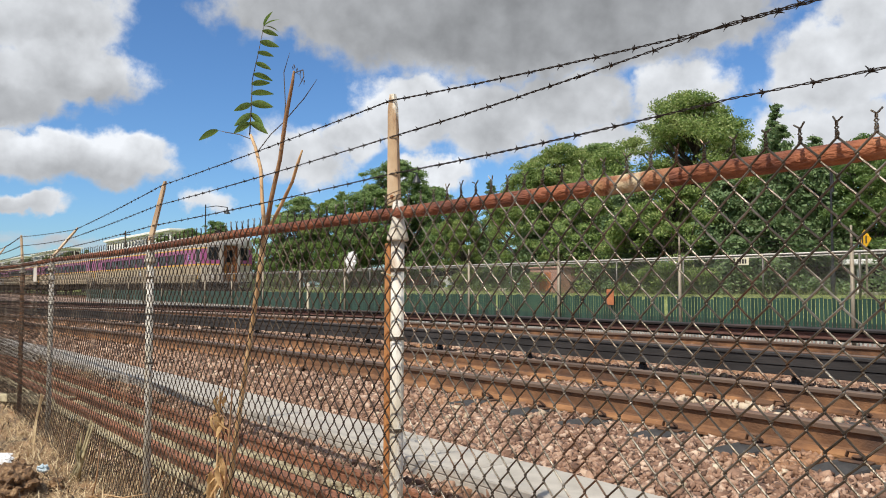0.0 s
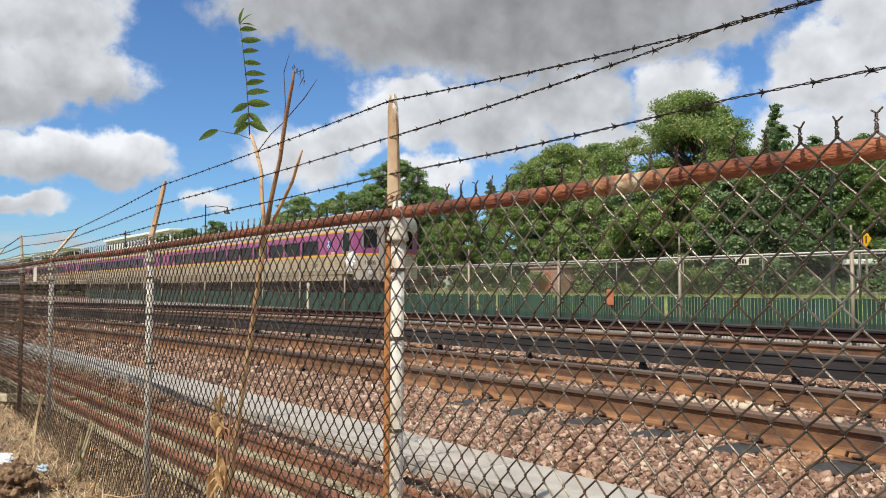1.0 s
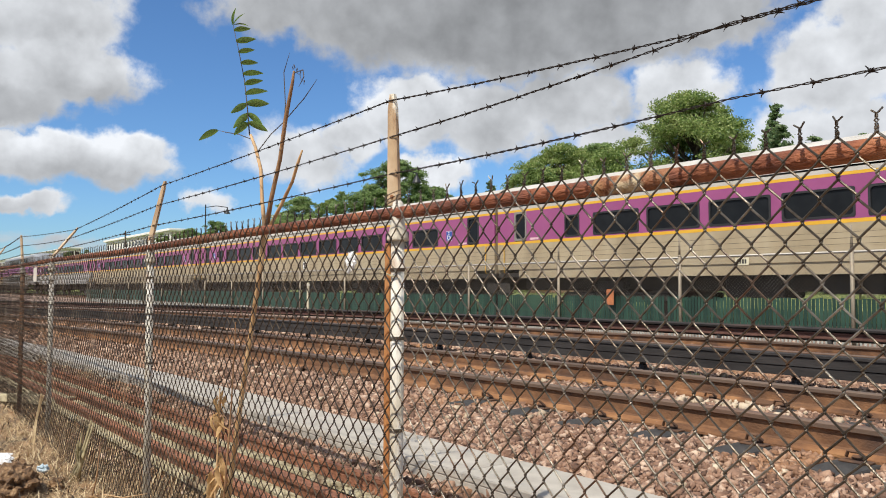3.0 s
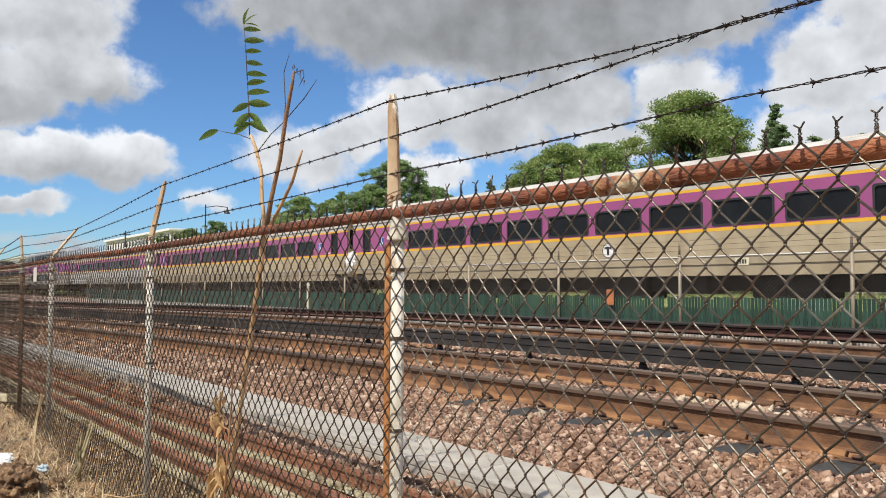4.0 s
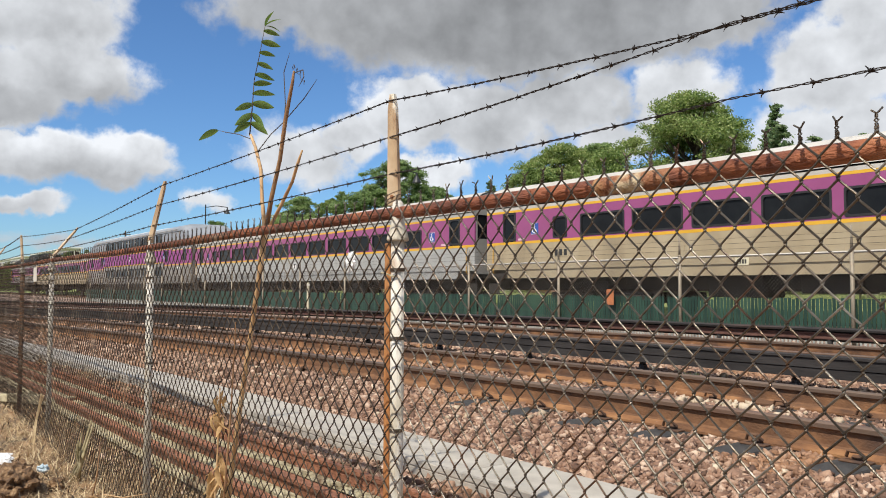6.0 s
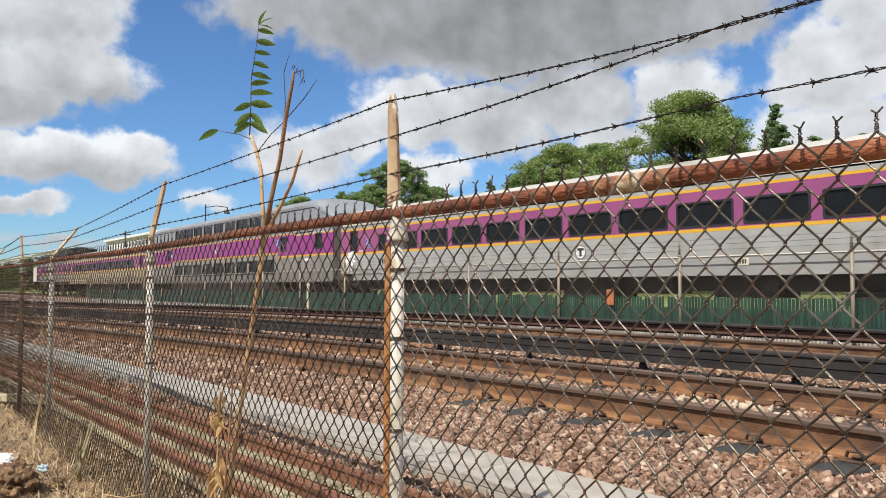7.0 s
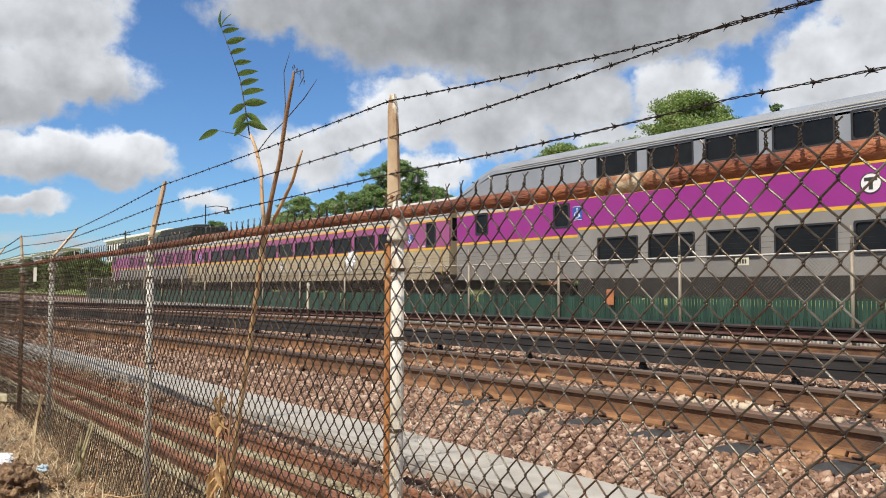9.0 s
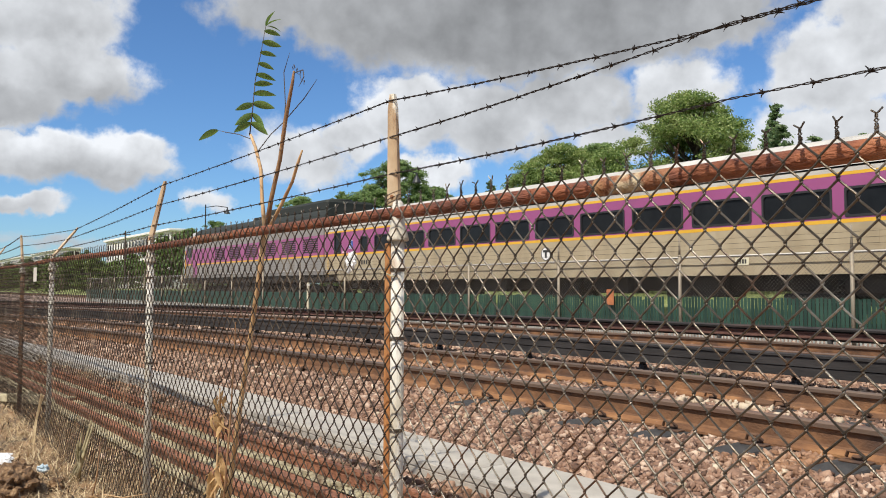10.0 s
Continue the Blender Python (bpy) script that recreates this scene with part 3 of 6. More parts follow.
def near_fence():
    t = thing("chain_link_fence", "weathered chain-link fence with rusty top rail and barbed wire", "fence")
    top = 1.062
    # posts
    for i, px in enumerate(POSTS):
        base = -0.95
        lean = (0, 0.4, -0.3, 0.3, -0.5, 0.2, 0)[i]
        r = 0.024
        p = part("post", Shape().tube([(0, 0, base), (0, 0, 0.2), (0, 0, 0.99)], r, 18), POST_PAINT if i < 4 else RAIL_WEB, t, "pale flaking steel post with rust streaks" if i < 4 else "rust-brown steel post", smooth=True, at=pose(px, FY + 0.045, 0, 0, lean, 0))
        cap = Shape()
        cap.loft([[((a * 0.040) * math.cos(k * math.pi / 8), (a * 0.040) * math.sin(k * math.pi / 8), z) for k in range(16)] for a, z in ((0.96, 0.962), (1.0, 0.968), (0.92, 0.982), (0.70, 1.012), (0.56, 1.036), (0.52, 1.05), (0.50, 1.095), (0.3, 1.105))])
        part("post_cap", cap, POST_PAINT, p, "flared cast cap that carries the wire arm", smooth=True)
        for z in (0.30, 0.62, 0.86):
            part("tie_band", Shape().disc((0, 0, z), (0, 0, 1), r + 0.003, 0.012, 18), GALV, p)
        if i == 1:
            part("tie_wire", Shape().tube([(-0.060, -0.03, 0.850), (-0.03, -0.034, 0.848), (0.012, -0.032, 0.838), (0.02, -0.02, 0.836)], 0.003, 6), PALE_LIP, p, "pale twist of tie wire")
        if i in (1, 0):
            part("tension_bar", Shape().box(-0.054, -0.0245, -0.022, 0.02, -0.9, 0.955, 0.004), RUST_BAR, p, "rust-orange flat bar clamped to the post")
    # top rail, in lengths that overlap a little
    joints = (2.2, -1.05, -4.1, -7.2, -10.3, -13.4, -20)
    for a, b in zip(joints, joints[1:]):
        n = 12
        pts = [(a + (b - a) * k / n, FY + 0.045 + 0.004 * math.sin(k), top + 0.006 * math.sin((a + (b - a) * k / n) * 1.3)) for k in range(n + 1)]
        tr = part("top_rail", Shape().tube(pts, 0.0215, 16), PIPE_RUST, t, "rust-red steel pipe", smooth=True)
        part("sleeve", Shape().tube([(a - 0.06, FY + 0.045, top + 0.006 * math.sin(a * 1.3)), (a - 0.064, FY + 0.045, top + 0.006 * math.sin(a * 1.3)), (a - 0.29, FY + 0.045, top + 0.006 * math.sin((a - 0.2) * 1.3)), (a - 0.296, FY + 0.045, top + 0.006 * math.sin((a - 0.2) * 1.3))], [0.0216, 0.0236, 0.0236, 0.0216], 16), COUPLING, tr, "worn pipe coupling with pale patches", smooth=True)
    # mesh between the posts
    edges = (2.629, *POSTS[1:], -21.0)
    x = 2.629
    for a, b in zip(edges, edges[1:]):
        cells = round((a - b) / PITCH)
        near = b > -6
        # only the right-hand panel keeps the paler wire, the rest take the darker copy
        m = part("wire_mesh", mesh_panel(x - cells * PITCH, x, -0.78, 1.085, 0.0025 if near else 0.0024, 6 if near else 4, 0.008), GALV if b > -4 else WIRE_DARK, t, "galvanised diamond wire mesh")
        tw = Shape()
        for k in range(cells):
            cx = x - k * PITCH - PITCH * 0.5
            zt = 1.085 - 0.003
            h = RNG.uniform(0.028, 0.036)
            for ph in (0, math.pi):
                pts = [(cx + 0.0032 * math.cos(ph + q * 2.2), FYO + 0.0032 * math.sin(ph + q * 2.2), zt + h * q / 5) for q in range(6)]
                side = 1 if ph else -1
                pts.append((cx + side * RNG.uniform(0.006, 0.013), FYO + RNG.normal(0, 0.003), zt + h + RNG.uniform(0.004, 0.012)))
                tw.tube(pts, 0.0019, 4)
        tagged(part("twisted_selvage", tw, GALV, m, "twisted wire ends along the top"), kind="stuff")
        m.matrix_basis = pose(0, FY, 0)
        x -= cells * PITCH
    # arms: foot, head
    heads = []
    for i, px in enumerate(POSTS):
        hx, hy, hz = ((px - 0.02, FY + 0.05, 1.52), (px - 0.03, FY + 0.05, 1.495), (px + 0.05, FY + 0.12, 1.50), (px + 0.12, FY + 0.26, 1.40), (px - 0.05, FY + 0.03, 1.42), (px, FY + 0.25, 1.42), (px, FY + 0.25, 1.42))[i]
        fx, fy, fz = px - 0.012, FY + 0.045, 1.09
        foot, head = Vector((fx, fy, fz)), Vector((hx, hy, hz))
        heads.append((foot, head))
        d = (head - foot).normalized()
        u = Vector((1, 0.25, 0)).normalized()
        w = d.cross(u).normalized()
        rings = []
        for k in range(8):
            q = k / 7
            c = foot + (head - foot) * q
            wd = 0.027 - 0.009 * q
            dp = 0.012
            if k == 7:
                wd *= 0.55
            rings.append([c + u * wd - w * dp, c + u * wd + w * dp * 0.2, c + u * (wd - 0.006) + w * dp * 0.2, c + u * (wd - 0.006) - w * dp * 0.55, c - u * (wd - 0.006) - w * dp * 0.55, c - u * (wd - 0.006) + w * dp * 0.2, c - u * wd + w * dp * 0.2, c - u * wd - w * dp])
        a = part("wire_arm", Shape().loft(rings), ARM_PAINT, t, "flaking pressed-steel arm for the barbed wire")
        part("rivet", Shape().disc(foot + d * 0.03 + Vector((0, -0.012, 0)), (0, 1, 0), 0.008, 0.008, 10), RUST, a)
        wrap = Shape()
        for q in (0.0, 0.3, 0.6):
            wrap.tube([foot + u * (0.034 * math.cos(z)) + w * (0.03 * math.sin(z)) + Vector((0, 0, -0.05 + 0.012 * z + q * 0.05)) for z in np.linspace(0, 6.2, 12)], 0.0017, 4)
        part("tie_wire", wrap, GALV, a)
    # barbed wires: two strands twisted, barbs at every hand's breadth
    for frac in (0.94, 0.61, 0.28):
        anchors = [f + (h - f) * frac + Vector((0, -0.014, 0)) for f, h in heads]
        # the upper two strands are drawn together short of the next post
        meet = {0.94: 1.371, 0.61: 1.3745, 0.28: 1.208}[frac]
        anchors[0].z = meet
        anchors.insert(1, Vector((-0.95, anchors[1].y, meet)))
        line, barbs = [], Shape()
        for a, b in zip(anchors, anchors[1:]):
            n = int((a - b).length / 0.012)
            for k in range(n):
                q = k / n
                line.append(a + (b - a) * q - Vector((0, 0, 0.03 * q * (1 - q))))
        wire = Shape()
        for ph in (0, math.pi):
            wire.tube([p + Vector((0, 0.0019 * math.cos(i * 1.15 + ph), 0.0019 * math.sin(i * 1.15 + ph))) for i, p in enumerate(line)], 0.0016, 4)
        wo = part("barbed_wire", wire, BARB, t, "dark twisted barbed wire")
        k = 5
        while k < len(line) - 2:
            p = line[k]
            for b in range(4):
                ang = b * math.pi / 2 + RNG.uniform(-0.5, 0.5)
                tip = p + Vector(((-0.010 if b % 2 else 0.010) * RNG.uniform(0.4, 1.2), 0.011 * math.cos(ang), 0.011 * math.sin(ang)))
                barbs.tube([p + Vector((0.004 * (b - 1.5), 0, 0)), p + (tip - p) * 0.5, tip], [0.0019, 0.0016, 0.0007], 4)
            barbs.tube([p + Vector((0.006 * j / 8 - 0.003 + 0.0, 0.0038 * math.cos(j * 1.6), 0.0038 * math.sin(j * 1.6))) for j in range(9)], 0.0014, 4)
            k += int(RNG.uniform(9, 12))
        tagged(part("barb", barbs, BARB, wo), kind="stuff")
    return t


FYO = 0.0
near_fence()


# ---- the far fence with slats ----
def far_fence(y0, x0, x1, z0, z1, spacing, first, label, slats, mat, r):
    t = thing("chain_link_fence", label, "fence")
    n = int((first - x0) / spacing) + 1
    lo = z0 - 0.05
    post = Shape().tube([(0, 0, lo), (0, 0, z1 + 0.02)], 0.034, 10).disc((0, 0, z1 + 0.03), (0, 0, 1), 0.04, 0.04, 10, 0.012).mesh("post", mat, True)
    arm = Shape().tube([(0, 0, z1 + 0.03), (0.0, 0.0, z1 + 0.44)], [0.026, 0.018], 6).mesh("wire_arm", mat, True)
    for i in range(-4, n):
        p = part("post", post, None, t, at=pose(first - i * spacing, y0 - 0.045, 0))
        if slats:
            part("wire_arm", arm, None, p)
    part("top_rail", Shape().tube([(x0, y0 + 0.05, z1), (x1, y0 + 0.05, z1)], 0.022, 8), WIRE_PALE, t, smooth=True)
    if slats:
        for k in range(3):
            part("barbed_wire", Shape().tube([(x0, y0 - 0.07, z1 + 0.13 + 0.1 * k), (x1, y0 - 0.07, z1 + 0.13 + 0.1 * k)], 0.003, 3), BARB, t)
    s = Shape()
    rows = int((z1 - z0) / (PITCH * 0.5))
    cells = int((x1 - x0) / PITCH)
    for k in range(2 * cells):
        x = x0 + (k + 0.5) * PITCH * 0.5
        for i in range(rows):
            sx = (1 if i % 2 else -1) * (1 if k % 2 else -1)
            a, b = (x - sx * PITCH / 4, y0, z1 - i * PITCH / 2), (x + sx * PITCH / 4, y0, z1 - (i + 1) * PITCH / 2)
            d = r * 0.75
            s.add([(a[0] - d, y0 - d, a[2]), (a[0] + d, y0 - d, a[2]), (a[0], y0 + d, a[2]), (b[0] - d, y0 - d, b[2]), (b[0] + d, y0 - d, b[2]), (b[0], y0 + d, b[2])], [(0, 1, 4, 3), (1, 2, 5, 4), (2, 0, 3, 5)])
    part("wire_mesh", s, GALV_FAR, t, "galvanised diamond wire mesh")
    if slats:
        s, feet = Shape(), Shape()
        for k in range(cells):
            x = x0 + (k + 0.5) * PITCH
            zt = 0.60 + RNG.normal(0, 0.008) - (0.05 if RNG.random() < 0.04 else 0)
            if RNG.random() < 0.985:
                s.box(x - 0.029, x + 0.029, y0 - 0.004, y0 + 0.004, 0.0, zt)
                feet.box(x - 0.02, x + 0.016, y0 - 0.004, y0 + 0.004, z0 + 0.02, -0.004)
        ob = part("privacy_slats", s, SLAT, t, "dark green plastic slats woven into the mesh")
        tagged(ob, kind="stuff")
        # slat bottoms below the power rail, sunlight painted as a paler colour
        tagged(part("slat_foot", feet, PALE_SLAT, t, "pale feet of the slats, sunlit whiteness put in their colour"), kind="stuff")
    return t


far_fence(13.2, -62.0, 10.0, -0.28, 1.39, 3.4, -6.2, "grey chain-link fence with green privacy slats in its lower half", True, FAR_POST, 0.0030)
far_fence(23.0, -80.0, 12.0, 0.40, 1.75, 3.0, -10.6, "pale chain-link fence along the grass bank", False, GALV_FAR, 0.003)


# ---- the train ----
PURPLE = material("purple_paint", ((0.3, (0.26, 0.060, 0.17)), (0.7, (0.32, 0.082, 0.215))), scale=0.8, rough=0.42, bump=0.05, bump_scale=3, spots=((0.20, 0.09, 0.15), 0.9, 0.6, 0.8))
PURPLE_NEW = material("fresh_purple_paint", ((0.3, (0.25, 0.018, 0.19)), (0.7, (0.29, 0.025, 0.22))), scale=0.8, rough=0.35, bump=0.04, bump_scale=3)
YELLOW = material("yellow_stripe", ((0.3, (0.62, 0.34, 0.02)), (0.7, (0.72, 0.42, 0.04))), scale=2, rough=0.5, bump=0)
TAN = material("tan_grey_body", ((0.25, (0.30, 0.24, 0.15)), (0.5, (0.38, 0.31, 0.20)), (0.75, (0.45, 0.38, 0.26))), scale=1.2, rough=0.55, bump=0.06, bump_scale=6, stretch=(1, 1, 0.35), spots=((0.22, 0.18, 0.12), 1.1, 0.58, 0.8))
SILVER = material("silver_body", ((0.3, (0.33, 0.33, 0.31)), (0.7, (0.43, 0.43, 0.41))), scale=1.2, rough=0.5, metal=0.1, bump=0.06, bump_scale=6, spots=((0.30, 0.28, 0.24), 1.1, 0.6, 0.8))
CREAM = material("stained_cream_body", ((0.25, (0.34, 0.28, 0.20)), (0.5, (0.47, 0.42, 0.33)), (0.75, (0.56, 0.52, 0.43))), scale=2.2, rough=0.6, bump=0.06, bump_scale=6, stretch=(1, 1, 0.35), spots=((0.20, 0.15, 0.10), 2.0, 0.55, 0.72))
STEEL_BODY = material("brushed_grey_body", ((0.3, (0.215, 0.20, 0.18)), (0.7, (0.30, 0.285, 0.26))), scale=1.0, rough=0.5, metal=0.15, bump=0.05, bump_scale=6, stretch=(1, 1, 0.3), spots=((0.20, 0.17, 0.14), 0.9, 0.6, 0.8))
ROOF_GREY = material("roof_grey", ((0.3, (0.40, 0.38, 0.34)), (0.7, (0.54, 0.52, 0.48))), scale=1.0, rough=0.6, bump=0.05, stretch=(1, 1, 0.4), spots=((0.30, 0.27, 0.23), 0.8, 0.55, 0.8))
ROOF_BLUE = material("roof_blue_grey", ((0.3, (0.24, 0.26, 0.285)), (0.7, (0.32, 0.34, 0.365))), scale=1.0, rough=0.45, metal=0.2, bump=0.04)
GLASS_DARK = material("tinted_window_glass", ((0.3, (0.008, 0.009, 0.011)), (0.7, (0.016, 0.018, 0.02))), scale=2, rough=0.14, bump=0.0, spec=0.12)
GASKET = plain("black_gasket", (0.02, 0.02, 0.022), 0.6, bump=0)
UNDER = material("underframe_grime", ((0.3, (0.010, 0.0085, 0.007)), (0.7, (0.034, 0.028, 0.022))), scale=4, rough=0.85, bump=0.3)
WHEEL = material("wheel_steel", ((0.3, (0.06, 0.05, 0.045)), (0.7, (0.16, 0.14, 0.12))), scale=6, rough=0.5, metal=0.7, bump=0.1)
WHITE = plain("white_vinyl", (0.75, 0.74, 0.72), 0.5, var=0.05, bump=0)
BLUE = plain("blue_vinyl", (0.03, 0.09, 0.35), 0.5, bump=0)
INK = plain("dark_lettering", (0.03, 0.03, 0.03), 0.6, bump=0)
PINK = plain("pink_plate", (0.65, 0.45, 0.5), 0.6, bump=0)
LOCO_DARK = plain("loco_dark_roof", (0.014, 0.018, 0.014), 0.7, bump=0.1)

CAR = 25.9
WHEELS = []
WIDE = 3.05


def rounded(x0, x1, z0, z1, r, n=4):
    pts = []
    for cx, cz, a in ((x1 - r, z1 - r, 0), (x0 + r, z1 - r, 90), (x0 + r, z0 + r, 180), (x1 - r, z0 + r, 270)):
        for k in range(n + 1):
            t = radians(a + 90 * k / n)
            pts.append((cx + r * math.cos(t), cz + r * math.sin(t)))
    return pts


def window_ring(x0, x1, z0, z1, y, border=0.035, proud=0.012, side=1):
    """A gasket whose outside is a rectangle set in the wall and whose inside is rounded."""
    s = Shape()
    inner = rounded(x0 + border, x1 - border, z0 + border, z1 - border, 0.07)
    outer = rounded(x0 - 0.01, x1 + 0.01, z0 - 0.01, z1 + 0.01, 0.05)
    yo = y - proud * side
    s.loft([[(a, y + 0.03 * side, b) for a, b in outer], [(a, yo, b) for a, b in outer], [(a, yo, b) for a, b in inner], [(a, y + 0.04 * side, b) for a, b in inner]], caps=False)
    return s


def pane(x0, x1, z0, z1, y, side=1):
    s = Shape()
    o = rounded(x0, x1, z0, z1, 0.06)
    s.loft([[(a, y + 0.022 * side, b) for a, b in o], [(a, y + 0.034 * side, b) for a, b in o]])
    return s


def side_wall(y, z0, z1, length, holes, side=1, thick=0.05, start=0.0):
    """A wall strip along the car, with openings (x0, x1) that run through its whole height."""
    s = Shape()
    x = start
    for a, b in sorted(holes, reverse=True):
        s.box(a, x, min(y, y + thick * side), max(y, y + thick * side), z0, z1) if x - a > 0.005 else None
        x = b if b < a else min(a, b)
    s.box(-length, x, min(y, y + thick * side), max(y, y + thick * side), z0, z1)
    return s


def wall_piers(name, mat, parent, y, z0, z1, length, holes, side, label="", start=0.0):
    """The pieces of wall between the openings, one part each."""
    x = start
    for a, b in sorted(holes, reverse=True) + [(-length, None)]:
        if x - a > 0.005:
            part(name, strip(y, z0, z1, a, x, side), mat, parent, label)
        x = b


def strip(y, z0, z1, x0, x1, side, thick=0.05):
    return Shape().box(x0, x1, min(y, y + thick * side), max(y, y + thick * side), z0, z1)


def text_part(name, body, size, mat, parent, at):
    cu = bpy.data.curves.new(name, "FONT")
    cu.body, cu.size, cu.extrude = body, size, 0.002
    cu.align_x, cu.align_y = "CENTER", "CENTER"
    tmp = bpy.data.objects.new("tmp", cu)
    scene.collection.objects.link(tmp)
    me = bpy.data.meshes.new_from_object(tmp)
    bpy.data.objects.remove(tmp)
    me.materials.clear()
    me.materials.append(mat)
    ob = new(name, me)
    ob.parent = parent
    ob.matrix_basis = at
    return ob


def roundel(parent, x, z, y, r=0.19):
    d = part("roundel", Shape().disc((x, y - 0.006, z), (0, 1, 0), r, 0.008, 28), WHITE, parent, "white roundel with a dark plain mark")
    part("ring", Shape().loft([[(x + q * math.cos(k * math.pi / 14), y - yy, z + q * math.sin(k * math.pi / 14)) for k in range(28)] for q, yy in ((r, 0.01), (r, 0.012), (r * 0.9, 0.012), (r * 0.9, 0.01))], caps=False), INK, d)
    part("letter", Shape().box(x - r * 0.6, x + r * 0.6, y - 0.015, y - 0.0105, z + r * 0.22, z + r * 0.55).box(x - r * 0.19, x + r * 0.19, y - 0.0155, y - 0.0105, z - r * 0.62, z + r * 0.219), INK, d)


def access_sign(parent, x, z, y, w=0.30):
    h = w * 1.08
    s = part("access_sign", strip(y - 0.007, z - h / 2, z + h / 2, x - w / 2, x + w / 2, 1, 0.006), BLUE, parent, "blue wheelchair access sign")
    g = Shape()
    yy = y - 0.010
    g.tube([(x + 0.09 * w * math.cos(a) * 2.6 - 0.02, yy, z - 0.12 * h + 0.24 * h * math.sin(a)) for a in np.linspace(2.2, 6.6, 14)], 0.013, 5)
    g.tube([(x - 0.03 * w, yy, z + 0.22 * h), (x - 0.02 * w, yy, z - 0.05 * h), (x + 0.16 * w, yy, z - 0.06 * h), (x + 0.26 * w, yy, z - 0.28 * h)], 0.014, 5)
    g.disc((x - 0.04 * w, yy, z + 0.33 * h), (0, 1, 0), 0.024, 0.006, 12)
    part("symbol", g, WHITE, s, "white wheelchair symbol")
    b = Shape()
    for dz in (-h / 2 + 0.008, h / 2 - 0.008):
        b.box(x - w / 2, x + w / 2, yy, yy + 0.004, z + dz - 0.006, z + dz + 0.006)
    part("border", b, WHITE, s)


def bars(name, parent, x, z, y, w, h, n, mat, label=""):
    """Lettering too small or private to show, as plain bars."""
    s = Shape()
    for k in range(n):
        a = x - w / 2 + w * k / n
        s.box(a, a + w / n * 0.62, y - 0.006, y - 0.001, z - h / 2, z + h / 2)
    return part(name, s, mat, parent, label)


def wheel_truck(parent, x):
    t = part("truck_frame", Shape().box(x - 1.75, x + 1.75, 0.36, 0.50, 0.42, 0.66, 0.04).box(x - 1.75, x + 1.75, 2.55, 2.69, 0.42, 0.66, 0.04).box(x - 0.3, x + 0.3, 0.36, 2.69, 0.45, 0.85, 0.05).box(x - 0.45, x + 0.45, 0.30, 0.40, 0.66, 0.95, 0.03), UNDER, parent, "grimy wheel truck frame")
    for dx in (-1.3, 1.3):
        w = Shape()
        for yy in (0.76, 2.24):
            w.disc((0, yy - 1.525, 0), (0, 1, 0), 0.46, 0.12, 28, 0.02)
            w.disc((0, yy - 1.525 + (0.05 if yy < 1.5 else -0.05), 0), (0, 1, 0), 0.49, 0.03, 28)
        w.tube([(0, -0.85, 0), (0, 0.85, 0)], 0.08, 10)
        WHEELS.append((part("wheelset", w, WHEEL, t, "worn steel wheels on an axle", at=pose(x + dx, 1.525, 0.46)), x + dx))
        b = Shape().box(x + dx - 0.16, x + dx + 0.16, 0.30, 0.44, 0.34, 0.60, 0.03)
        part("axle_box", b, UNDER, t)
    for dx in (-0.5, 0.5):
        sp = Shape().tube([(x + dx + 0.07 * math.cos(k), 0.33 + 0.07 * math.sin(k), 0.64 + 0.018 * k) for k in np.linspace(0, 16, 40)], 0.02, 5)
        part("spring", sp, UNDER, t)


def roof_profile(z_side, z_top, ys=(0, WIDE), steps=14, flat=0.55):
    pts = []
    for k in range(steps + 1):
        a = math.pi * k / steps
        c = math.cos(a)
        y = 1.525 - (abs(c) ** flat) * math.copysign(1, c) * 1.525
        pts.append((y, z_side + (z_top - z_side) * math.sin(a) ** 0.85))
    return pts


